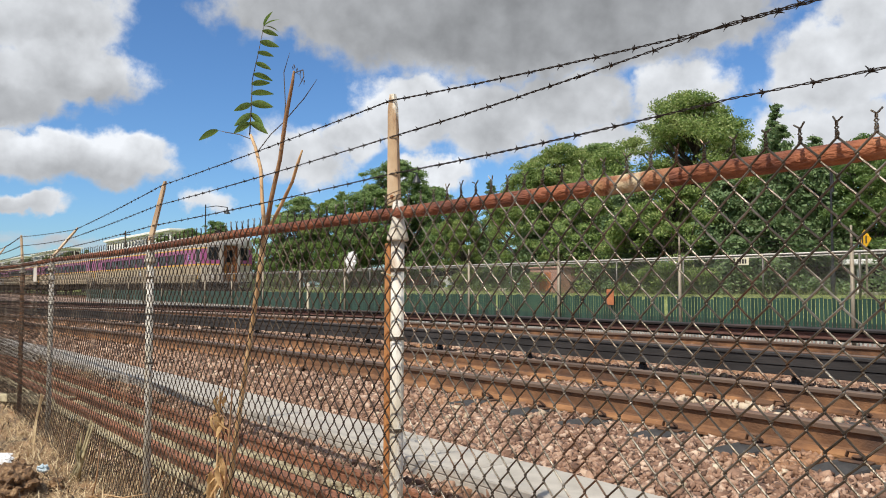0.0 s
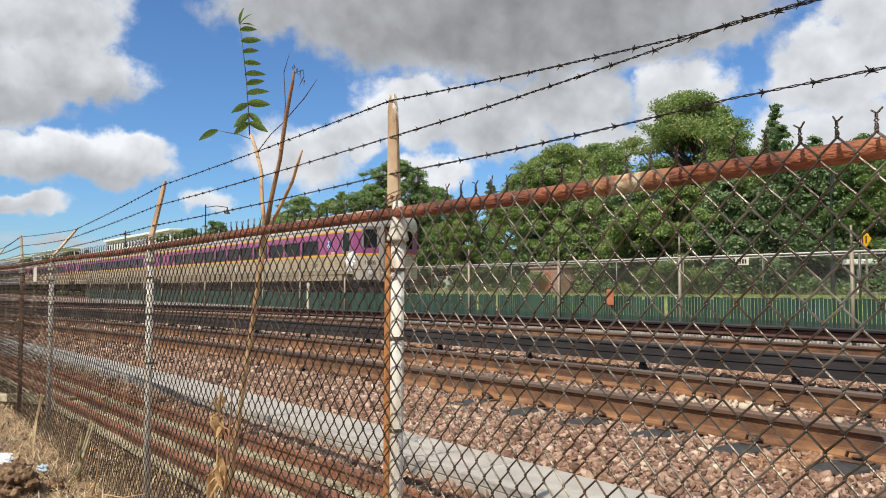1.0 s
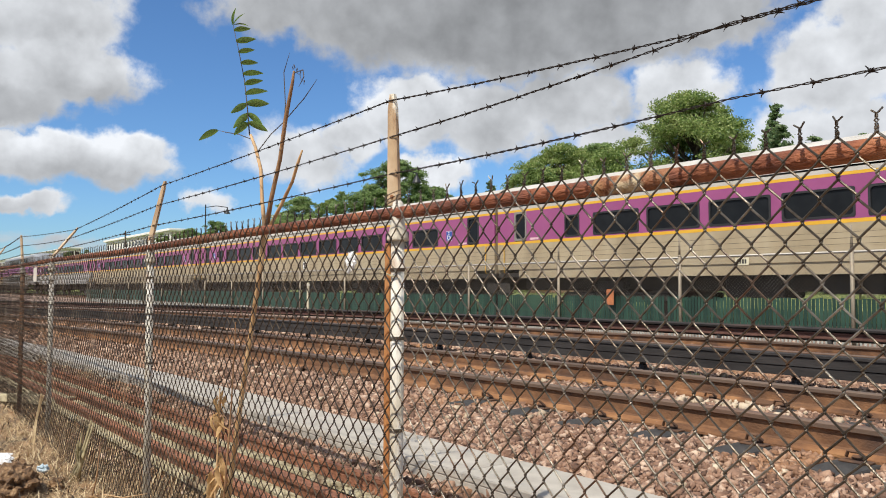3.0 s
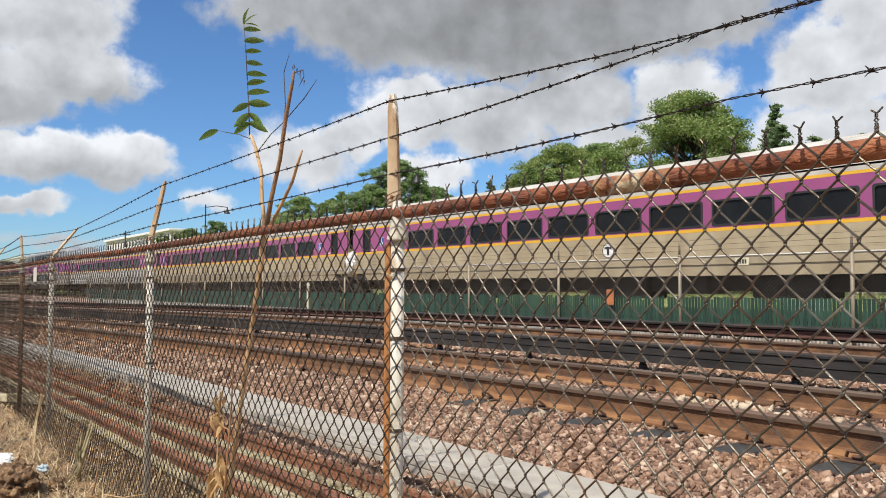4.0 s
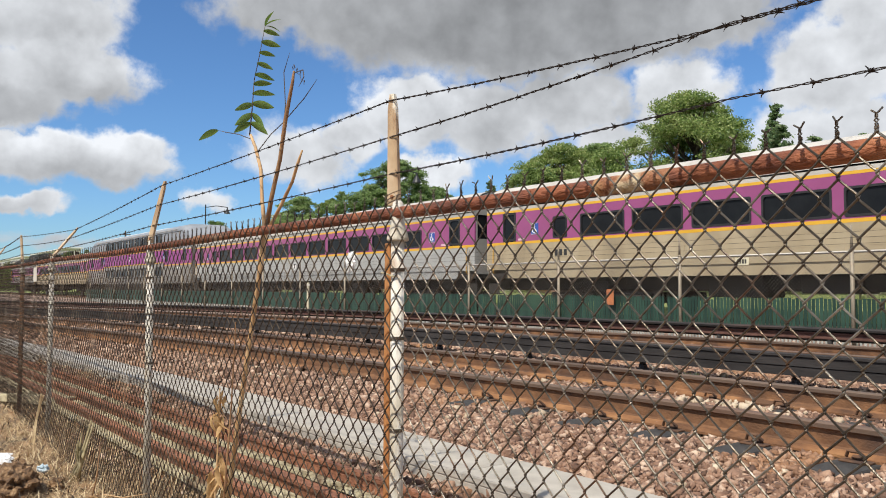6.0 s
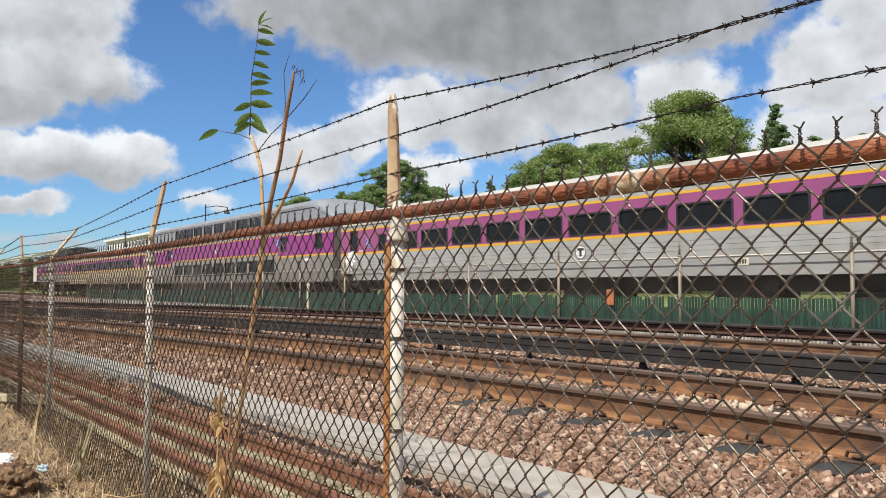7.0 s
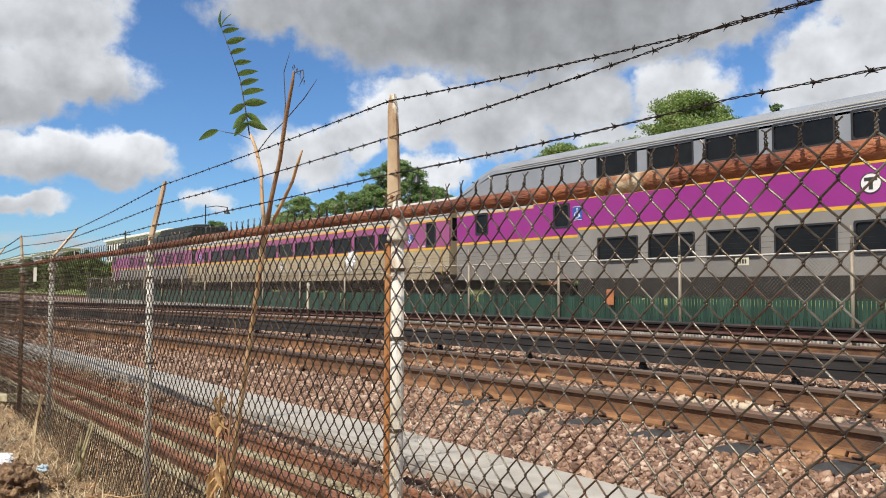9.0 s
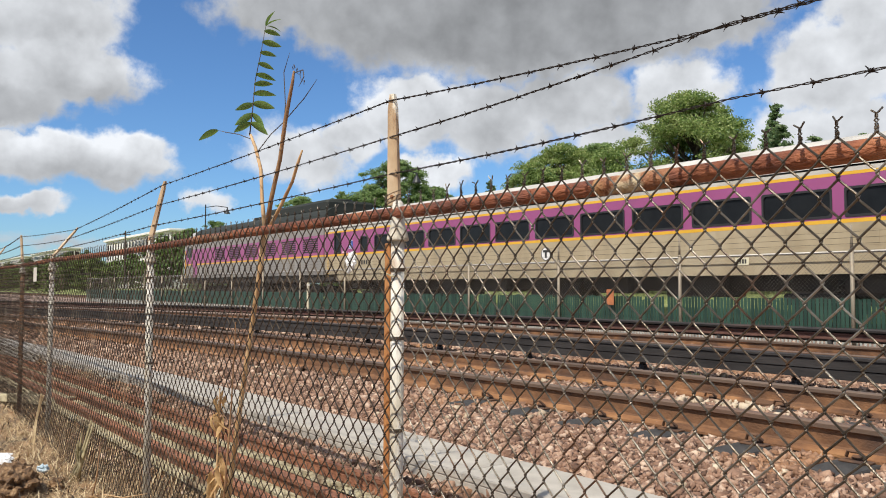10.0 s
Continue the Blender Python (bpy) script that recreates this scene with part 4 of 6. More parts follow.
def cab_front(parent, prof, body_mat, purple_mat):
    """The bowed driving end: two slanting panels a side, windows, gangway and number."""
    def panel(name, p, q, z0, z1, mat, owner, proud=0.0, label=""):
        d = Vector((q[0] - p[0], q[1] - p[1], 0))
        o = Vector((d.y, -d.x, 0)).normalized() * (1 if d.y > 0 else -1)
        o = o if o.x > 0 else -o
        ring = lambda z: [Vector((*p, z)) + o * proud, Vector((*q, z)) + o * proud, Vector((*q, z)) - o * 0.05, Vector((*p, z)) - o * 0.05]
        return part(name, Shape().loft([ring(z0), ring(z1)]), mat, owner, label)

    en = panel("end_wall", (0.40, 0.95), (0.40, 1.02), 1.08, 3.3, CREAM, parent, 0.0, "pale bowed cab end")
    mir = lambda p: (p[0], WIDE - p[1])
    for flip in (lambda p: p, mir):
        a, b, c = flip((0.0, 0.004)), flip((0.17, 0.30)), flip((0.40, 0.95))
        panel("corner_panel", a, b, 1.08, 2.04, CREAM, en)
        panel("front_stripe", a, b, 2.04, 2.115, YELLOW, en, 0.003, "yellow stripe")
        panel("corner_panel", a, b, 2.115, 2.97, purple_mat, en, 0.0, "purple corner panel")
        panel("front_stripe", a, b, 2.97, 3.035, YELLOW, en, 0.003, "yellow stripe")
        panel("corner_panel", a, b, 3.035, 3.3, ROOF_GREY, en)
        panel("front_panel", b, c, 1.08, 2.04, CREAM, en, 0.0, "pale lower front panel")
        panel("front_stripe", b, c, 2.04, 2.115, YELLOW, en, 0.003, "yellow stripe")
        panel("front_panel", b, c, 2.115, 2.33, purple_mat, en, 0.0, "purple front panel")
        panel("front_panel", b, c, 3.05, 3.3, ROOF_GREY, en)
        panel("end_window", b, c, 2.33, 3.05, GLASS_DARK, en, -0.012, "dark cab window")
        m = lambda k: (b[0] + (c[0] - b[0]) * k, b[1] + (c[1] - b[1]) * k)
        panel("window_pillar", m(0.0), m(0.10), 2.33, 3.05, STEEL_BODY, en, 0.004)
        panel("window_pillar", m(0.88), m(1.0), 2.33, 3.05, STEEL_BODY, en, 0.004)
    squeeze = lambda x, k, h: [(x, 1.525 + (yy - 1.525) * k, 3.16 + (zz - 3.16) * h) for yy, zz in prof]
    part("roof_end", Shape().loft([squeeze(-0.01, 1.0, 1.0), squeeze(0.18, 0.84, 0.93), squeeze(0.34, 0.62, 0.78), squeeze(0.44, 0.42, 0.5)]), ROOF_GREY, en, "rounded pale roof end", smooth=False)
    part("end_floor", Shape().loft([[(0.0, 0.03, z), (0.16, 0.32, z), (0.39, 0.96, z), (0.39, 2.09, z), (0.16, 2.73, z), (0.0, 3.02, z)] for z in (1.0, 1.12)]), UNDER, en)
    g = Shape()
    for ya, yb in ((1.0, 1.06), (1.97, 2.05)):
        g.box(0.36, 0.60, ya, yb, 1.08, 3.2, 0.015).box(0.60, 0.65, ya - 0.02, yb + 0.02, 1.06, 3.24, 0.012)
    g.box(0.36, 0.64, 1.0, 2.05, 3.16, 3.28, 0.02).box(0.36, 0.7, 0.96, 2.1, 1.0, 1.1, 0.02)
    part("gangway", g, STEEL_BODY, en, "weathered steel gangway frame")
    part("end_door", Shape().box(0.36, 0.40, 1.06, 1.97, 1.1, 3.16), RUST, en, "rust-brown gangway door")
    part("door_window", Shape().box(0.402, 0.41, 1.35, 1.70, 2.2, 2.9, 0.003), GLASS_DARK, en)
    for yy in (1.28, 1.78):
        part("door_rail", Shape().tube([(0.45, yy, 1.2), (0.45, yy, 2.1)], 0.012, 6), YELLOW, en)
    part("coupler", Shape().box(0.3, 1.05, 1.42, 1.63, 0.75, 0.98, 0.03), UNDER, en)
    part("pilot_beam", Shape().box(0.0, 0.42, 0.2, 2.85, 0.55, 0.74, 0.03), UNDER, en)
    for yy in (0.5, 0.75, 2.3, 2.55):
        part("air_hose", Shape().tube([(0.40, yy, 0.95), (0.50, yy, 0.80), (0.52, yy + 0.02, 0.55), (0.46, yy + 0.06, 0.45)], 0.022, 6), UNDER, en)
    for yy in (0.62, 2.43):
        x = 0.17 + 0.23 * (min(yy, WIDE - yy) - 0.30) / 0.65
        part("headlight", Shape().disc((x + 0.02, yy, 1.36), (1, 0, 0), 0.09, 0.05, 16, 0.01), WHITE, en, "round headlight")
        part("wiper", Shape().tube([(x + 0.05, yy, 3.04), (x + 0.03, yy - 0.1, 2.75), (x + 0.02, yy - 0.18, 2.45)], 0.01, 5), INK, en)
    text_part("number", "1626", 0.24, INK, en, pose(0.275 + 0.008, 0.60, 1.76, 90, 0, 70.5))


def coach(label, body_mat, purple_mat, cab=False):
    """A single-deck coach; its front is at x = 0 and it stretches back along -x. Its near side is the plane y = 0."""
    t = thing("passenger_coach", label, "railway coach")
    L = CAR - (0.45 if not cab else 0.5)
    wins = [(-(2.87 + i * 1.726), -(2.87 + i * 1.726 + 1.47)) for i in range(11)]
    half = (-22.10, -22.62)
    doors = [(-0.75, -1.30), (-(L - 1.30), -(L - 0.75))] if not cab else [(-0.20, -0.85), (-24.15, -24.65)]
    doors = [(max(d), min(d)) for d in doors]
    z_skirt, z_low, z_y0, z_y1, z_w0, z_w1, z_p1, z_u1 = 1.05, 1.30, 2.04, 2.115, 2.16, 2.73, 2.97, 3.035
    for side, y in ((1, 0.0), (-1, WIDE)):
        b = part("lower_side", strip(y, z_low, z_y0, -L, 0, side), body_mat, t, "weathered lower body panel")
        part("skirt", strip(y + 0.03 * side, z_skirt, z_low, -L + 0.9, -0.9, side, 0.04), body_mat, t, "stepped lower skirt")
        part("stripe", strip(y - 0.002 * side, z_y0, z_y1, -L, 0, side), YELLOW, t, "yellow stripe")
        holes = [w for w in wins] + [half] + doors
        part("sill_band", side_wall(y, z_y1, z_w0, L, doors, side), purple_mat, t)
        wall_piers("window_pier", purple_mat, t, y, z_w0, z_w1, L, holes, side, "purple wall between windows")
        part("header_band", side_wall(y, z_w1, z_p1, L, doors, side), purple_mat, t)
        part("stripe", side_wall(y - 0.002 * side, z_p1, z_u1, L, [] , side), YELLOW, t, "yellow stripe")
        part("cornice", strip(y, z_u1, 3.16, -L, 0, side), ROOF_GREY if body_mat is not SILVER else SILVER, t)
        seams = Shape()
        for k in range(13):
            seams.box(-1.9 - k * 1.83 - 0.006, -1.9 - k * 1.83 + 0.006, min(y, y - 0.004 * side), max(y, y - 0.004 * side), z_low + 0.05, z_y0 - 0.02)
        for zz in (1.45, 1.60, 1.75, 1.90):
            seams.box(-L + 1.5, -1.5, min(y, y - 0.003 * side), max(y, y - 0.003 * side), zz - 0.005, zz + 0.005)
        part("panel_seams", seams, body_mat, b)
        for a, c in wins + [half]:
            w = part("window", window_ring(c, a, z_w0, z_w1, y, side=side), GASKET, t, "dark window with rounded corners")
            part("glass", pane(c, a, z_w0, z_w1, y, side), GLASS_DARK, w)
        for a, c in doors:
            w = part("door_window", window_ring(c, a, z_y1 + 0.03, z_p1 - 0.005, y, 0.05, 0.008, side), GASKET if not cab else STEEL_BODY, t, "tall dark door window")
            part("glass", pane(c, a, z_y1, z_p1, y, side), GLASS_DARK, w)
    prof = roof_profile(3.16, 3.87)
    part("roof", Shape().loft([[(x, yy, zz) for yy, zz in prof] + [(x, yy, zz - 0.04) for yy, zz in prof[::-1]] for x in (-L, -L + 0.15, -0.15, 0.0)]), ROOF_GREY, t, "pale curved roof", smooth=False)
    rib = Shape()
    for k in range(20):
        x = -0.7 - k * 1.28
        rib.loft([[(x + dx, yy, zz + 0.004) for yy, zz in prof] for dx in (-0.012, 0.012)], closed=False)
    part("roof_seams", rib, ROOF_GREY, t)
    part("roof_vent", Shape().box(-7.5, -6.2, 1.1, 1.95, 3.80, 3.93, 0.03), ROOF_GREY, t)
    part("floor", Shape().box(-L, 0, 0.05, WIDE - 0.05, 1.08, 1.2), UNDER, t)
    part("centre_sill", Shape().box(-L + 0.6, -0.6, 0.55, 2.5, 0.70, 1.07, 0.05), UNDER, t)
    gear = Shape()
    for x, w, h in ((-8.0, 1.6, 0.5), (-10.5, 1.1, 0.42), (-12.6, 1.9, 0.55), (-15.2, 1.2, 0.4), (-17.3, 1.4, 0.5)):
        gear = Shape().box(x - w / 2, x + w / 2, 0.35, 1.2, 1.06 - h, 1.07, 0.03)
        part("equipment_box", gear, UNDER, t)
    for x in (-4.1, -(L - 4.1)):
        wheel_truck(t, x)
    # ends
    if cab:
        cab_front(t, prof, body_mat, purple_mat)
    for x, sgn in ((-L, -1),) if cab else ((0.0, 1), (-L, -1)):
        xa, xb = (x - 0.05, x) if sgn > 0 else (x, x + 0.05)
        e = Shape()
        for ya, yb in ((0.053, 0.12), (0.95, 1.10), (1.95, 2.10), (2.93, 2.997)):
            e.box(xa, xb, ya, yb, 1.08, 3.3)
        for ya, yb in ((0.12, 0.95), (2.10, 2.93)):
            e.box(xa, xb, ya, yb, 1.08, 2.30).box(xa, xb, ya, yb, 3.06, 3.3)
        e.box(xa, xb, 1.10, 1.95, 3.1, 3.3)
        cap = [(xa, yy, zz) for yy, zz in prof if zz > 3.2], [(xb, yy, zz) for yy, zz in prof if zz > 3.2]
        e.loft([list(cap[0]), list(cap[1])])
        en = part("end_wall", e, body_mat, t, "pale end wall with a gangway door")
        for ya, yb in ((0.12, 0.95), (2.10, 2.93)):
            part("end_window", Shape().box(x - 0.04 if sgn > 0 else x + 0.02, x - 0.02 if sgn > 0 else x + 0.04, ya, yb, 2.30, 3.06), GLASS_DARK, en)
        g = Shape()
        d = 0.32 * sgn
        for ya, yb in ((0.98, 1.10), (1.95, 2.07)):
            g.box(min(x, x + d), max(x, x + d), ya, yb, 1.10, 3.15, 0.02)
        g.box(min(x, x + d), max(x, x + d), 0.98, 2.07, 3.13, 3.27, 0.02).box(min(x, x + d * 1.2), max(x, x + d * 1.2), 0.95, 2.1, 1.02, 1.12, 0.02)
        part("gangway", g, UNDER, en, "gangway frame")
        part("end_door", Shape().box(x - 0.30 * sgn - 0.02, x - 0.30 * sgn + 0.02, 1.10, 1.95, 1.12, 3.1), GASKET, en, "inner gangway door")
        part("coupler", Shape().box(min(x, x + 0.22 * sgn), max(x, x + 0.22 * sgn), 1.42, 1.63, 0.75, 0.98, 0.03), UNDER, en)
        part("end_step", Shape().box(min(x, x - 0.45 * sgn), max(x, x - 0.45 * sgn), 0.08, 0.25, 0.58, 0.61).box(min(x, x - 0.45 * sgn), max(x, x - 0.45 * sgn), 0.08, 0.11, 0.58, 0.9), UNDER, en)
    if cab:
        part("horn", Shape().box(-0.75, -0.35, 0.95, 1.3, 3.72, 3.86, 0.02).tube([(-0.7, 1.0, 3.92), (-0.25, 1.0, 3.98)], [0.03, 0.09], 10).tube([(-0.75, 1.18, 3.96), (-0.35, 1.18, 4.02)], [0.03, 0.08], 10), UNDER, t, "roof horns")
        text_part("number", "1626", 0.26, INK, t, pose(-3.15, -0.004, 1.72, 90, 0, 0))
        access_sign(t, -1.95, 2.50, 0.0)
    else:
        bars("number", t, -(L - 3.15), 1.74, 0.0, 0.52, 0.17, 3, INK, "dark unit number")
        access_sign(t, -2.25, 2.45, 0.0)
        access_sign(t, -(L - 2.1), 2.45, 0.0)
    part("notice", strip(-0.006, 2.14, 2.2, -1.75, -1.35, 1, 0.005), PINK, t)
    part("notice", strip(-0.006, 2.14, 2.2, -(L - 1.4), -(L - 1.75), 1, 0.005), PINK, t)
    roundel(t, -12.0 if cab else -12.55, 1.72, 0.0, 0.19)
    for x in (-0.35, -(L - 0.35)):
        part("grab_rail", Shape().tube([(x, -0.01, 1.2), (x, -0.06, 1.24), (x, -0.06, 2.0), (x, -0.01, 2.03)], 0.014, 6), YELLOW, t)
    return t


def bilevel(label):
    """A double-deck coach: low-slung middle, raised roof, stepped ends."""
    t = thing("double_deck_coach", label, "railway coach")
    L = CAR - 0.1
    E0 = 5.25
    wins = [(-(E0 + 0.35 + i * 1.62), -(E0 + 0.35 + i * 1.62 + 1.30)) for i in range(9)]
    mid = [(-4.35, -4.95), (-(L - 4.95), -(L - 4.35))]
    end_doors = [(-0.95, -1.55), (-(L - 1.55), -(L - 0.95))]
    for side, y in ((1, 0.0), (-1, WIDE)):
        part("lower_side", strip(y, 0.55, 1.02, -(L - E0), -E0, side), UNDER, t, "dark lower edge")
        part("lower_side", strip(y, 1.02, 1.40, -L, 0, side), STEEL_BODY, t, "brushed grey lower body")
        wall_piers("window_pier", STEEL_BODY, t, y, 1.40, 2.06, L, wins, side)
        part("upper_sill", strip(y, 2.06, 2.30, -(L - E0), -E0, side), STEEL_BODY, t)
        part("stripe", strip(y - 0.002 * side, 2.30, 2.37, -(L - E0), -E0, side), YELLOW, t, "yellow stripe")
        for xa, xb in ((-E0, 0.0), (-L, -(L - E0))):
            part("upper_sill", strip(y, 2.06, 2.12, xa, xb, side), STEEL_BODY, t)
            part("stripe", strip(y - 0.002 * side, 2.12, 2.19, xa, xb, side), YELLOW, t, "yellow stripe")
            part("purple_band", strip(y, 2.19, 2.37, xa, xb, side), PURPLE_NEW, t)
        holes = mid + end_doors
        part("purple_band", side_wall(y, 2.37, 2.40, L, [], side), PURPLE_NEW, t)
        part("purple_band", side_wall(y, 2.40, 3.06, L, [(max(h), min(h)) for h in holes], side), PURPLE_NEW, t, "bright purple band")
        part("purple_band", strip(y, 3.06, 3.13, -(L - E0 + 1.7), -E0 + 1.7, side), PURPLE_NEW, t)
        part("purple_band", strip(y, 3.06, 3.13, -E0 + 1.7, 0, side), ROOF_GREY, t, "grey end panel")
        part("purple_band", strip(y, 3.06, 3.13, -L, -(L - E0 + 1.7), side), ROOF_GREY, t, "grey end panel")
        part("stripe", strip(y - 0.002 * side, 3.13, 3.18, -(L - E0 + 1.7), -E0 + 1.7, side), YELLOW, t, "yellow stripe")
        part("stripe", strip(y - 0.003 * side, 3.03, 3.07, -E0 + 1.7, 0, side), YELLOW, t, "yellow stripe")
        part("stripe", strip(y - 0.003 * side, 3.03, 3.07, -L, -(L - E0 + 1.7), side), YELLOW, t, "yellow stripe")
        part("upper_side", strip(y, 3.18, 3.62, -(L - 1.75), -1.75, side), ROOF_BLUE, t, "blue-grey upper body")
        wall_piers("upper_window_pier", ROOF_BLUE, t, y, 3.62, 4.20, L - 1.75, wins, side, "blue-grey wall between windows", -1.75)
        for a, c in wins:
            for z0, z1 in ((1.40, 2.06), (3.62, 4.20)):
                w = part("window", window_ring(c, a, z0, z1, y, 0.03, side=side), GASKET, t, "dark window with rounded corners")
                part("glass", pane(c, a, z0, z1, y, side), GLASS_DARK, w)
        for a, c in holes:
            w = part("door_window", window_ring(min(a, c), max(a, c), 2.40, 3.06, y, 0.05, 0.008, side), GASKET, t, "dark end window")
            part("glass", pane(min(a, c), max(a, c), 2.40, 3.06, y, side), GLASS_DARK, w)
        gut = Shape()
        for zz in (4.26, 4.32):
            gut.box(-(L - 2.6), -2.6, min(y, y - 0.012 * side), max(y, y - 0.012 * side), zz, zz + 0.02)
        part("gutter", gut, ROOF_GREY, t)
        for xa, xb in ((-1.75, -0.05), (-(L - 1.75), -(L - 0.05))):
            q = [(xa, 3.13), (xb, 3.13), (xb, 3.62), (xa, 4.20)]
            part("end_upper", Shape().loft([[(px_, y, z) for px_, z in q], [(px_, y + 0.05 * side, z) for px_, z in q]]), ROOF_BLUE, t, "sloping grey end panel")
    prof = roof_profile(4.20, 4.62, flat=0.45)
    full = lambda x, p, dz: [(x, yy, zz + dz) for yy, zz in p] + [(x, yy, zz - 0.05 + dz) for yy, zz in p[::-1]]
    part("roof", Shape().loft([full(x, prof, 0) for x in (-(L - 1.75), -1.75)]), ROOF_BLUE, t, "ribbed blue-grey roof")
    for a, b in ((-1.75, -0.05), (-(L - 1.75), -(L - 0.05))):
        lowp = [(yy, 3.62 + (zz - 4.20) * 0.55) for yy, zz in prof]
        midp = [(yy, 3.98 + (zz - 4.20) * 0.95) for yy, zz in prof]
        part("roof_shoulder", Shape().loft([full(a, prof, 0), full(a + (b - a) * 0.4, midp, 0.03), full(b, lowp, 0)]), ROOF_BLUE, t, "sloping end of the raised roof")
    low = [(yy, 3.62 + (zz - 4.20) * 0.55) for yy, zz in prof]
    part("floor", Shape().box(-L, 0, 0.05, WIDE - 0.05, 1.0, 1.1).box(-(L - E0), -E0, 0.05, WIDE - 0.05, 0.53, 0.6), UNDER, t)
    for x, sgn in ((0.0, 1), (-L, -1)):
        e = Shape()
        xa, xb = (x - 0.05, x) if sgn > 0 else (x, x + 0.05)
        e.box(xa, xb, 0.053, 1.05, 1.02, 3.60).box(xa, xb, 2.0, 2.997, 1.02, 3.60).box(xa, xb, 1.05, 2.0, 3.15, 3.60)
        e.loft([[(q, yy, zz) for yy, zz in low] for q in (xa, xb)])
        en = part("end_wall", e, STEEL_BODY, t)
        g = Shape()
        d = 0.28 * sgn
        for ya, yb in ((0.98, 1.10), (1.95, 2.07)):
            g.box(min(x, x + d), max(x, x + d), ya, yb, 1.10, 3.15, 0.02)
        g.box(min(x, x + d), max(x, x + d), 0.98, 2.07, 3.13, 3.25, 0.02)
        part("gangway", g, UNDER, en, "gangway frame")
        part("coupler", Shape().box(min(x, x + 0.22 * sgn), max(x, x + 0.22 * sgn), 1.42, 1.63, 0.75, 0.98, 0.03), UNDER, en)
    for x in (-2.6, -(L - 2.6)):
        wheel_truck(t, x)
    roundel(t, -13.05, 2.76, 0.0, 0.2)
    access_sign(t, -5.25, 2.76, 0.0, 0.34)
    access_sign(t, -(L - 5.25), 2.76, 0.0, 0.34)
    part("notice", strip(-0.006, 1.92, 2.02, -2.6, -2.0, 1, 0.005), WHITE, t)
    part("vent_grille", strip(-0.006, 1.75, 1.92, -3.2, -2.95, 1, 0.005), GASKET, t)
    return t


def locomotive():
    t = thing("diesel_locomotive", "purple and grey diesel locomotive with dark roof, pushing the coaches", "locomotive")
    L = 18.5
    part("underframe", Shape().box(-L, 0, 0.1, 2.95, 1.0, 1.3, 0.04), UNDER, t)
    part("fuel_tank", Shape().box(-11.6, -6.9, 0.3, 2.75, 0.35, 1.0, 0.15), UNDER, t)
    for x in (-3.6, -(L - 3.6)):
        wheel_truck(t, x)
    for y in (0.0, 2.99):
        part("body_side", Shape().box(-L + 1.2, -0.1, y, y + 0.06, 1.3, 2.05), STEEL_BODY, t, "dusty grey body side")
        part("body_side", Shape().box(-L + 1.2, -0.1, y, y + 0.06, 2.12, 2.95), PURPLE, t, "purple body side")
        part("stripe", Shape().box(-L + 1.2, -0.1, y - 0.003, y + 0.063, 2.05, 2.12), YELLOW, t)
        part("body_side", Shape().box(-L + 1.2, -0.1, y, y + 0.06, 2.95, 3.45), STEEL_BODY, t)
        yy = y - 0.01 if y < 1 else y + 0.06
        for k in range(6):
            g = Shape()
            for q in range(7):
                g.box(-2.0 - k * 2.1, -0.6 - k * 2.1, yy, yy + 0.012, 2.25 + q * 0.09, 2.30 + q * 0.09)
            part("side_grille", g, GASKET, t)
        part("door", Shape().box(-L + 3.2, -L + 2.5, yy, yy + 0.014, 1.35, 2.9, 0.004), PURPLE, t)
        part("cab_window", Shape().box(-L + 2.3, -L + 1.5, yy, yy + 0.014, 2.5, 3.05, 0.004), GLASS_DARK, t)
        part("handrail", Shape().tube([(-L + 1.3, y - 0.05 if y < 1 else y + 0.11, 1.3), (-L + 1.3, y - 0.05 if y < 1 else y + 0.11, 2.9)], 0.02, 6), YELLOW, t)
    prof = roof_profile(3.45, 4.2, flat=0.5)
    part("roof", Shape().loft([[(x, yy, zz) for yy, zz in prof] for x in (-L + 2.6, -0.1)]), LOCO_DARK, t, "dark grimy roof")
    part("cab_nose", Shape().loft([[(x, 0.02 + i, z0), (x, 3.03 - i, z0), (x, 3.03 - i, z1), (x, 2.6 - i, z2), (x, 0.45 + i, z2), (x, 0.02 + i, z1)] for x, i, z0, z1, z2 in ((-L + 2.6, 0, 1.3, 3.5, 4.1), (-L + 1.0, 0.05, 1.3, 3.4, 4.0), (-L + 0.5, 0.1, 1.3, 2.5, 2.7), (-L, 0.3, 1.3, 2.3, 2.5))]), SILVER, t, "grey cab and nose")
    for x in (-1.6, -3.5, -5.4):
        part("roof_fan", Shape().disc((x, 1.525, 4.54), (0, 0, 1), 0.65, 0.16, 20, 0.03), LOCO_DARK, t)
    part("radiator_hood", Shape().box(-6.6, -0.5, 0.35, 2.70, 4.0, 4.5, 0.10), LOCO_DARK, t, "raised black radiator hood")
    part("exhaust_stack", Shape().box(-10.4, -9.6, 1.3, 1.75, 4.15, 4.45, 0.03), LOCO_DARK, t)
    part("end_panel", Shape().box(-0.1, -0.04, 0.05, 3.0, 1.3, 3.7), STEEL_BODY, t)
    return t


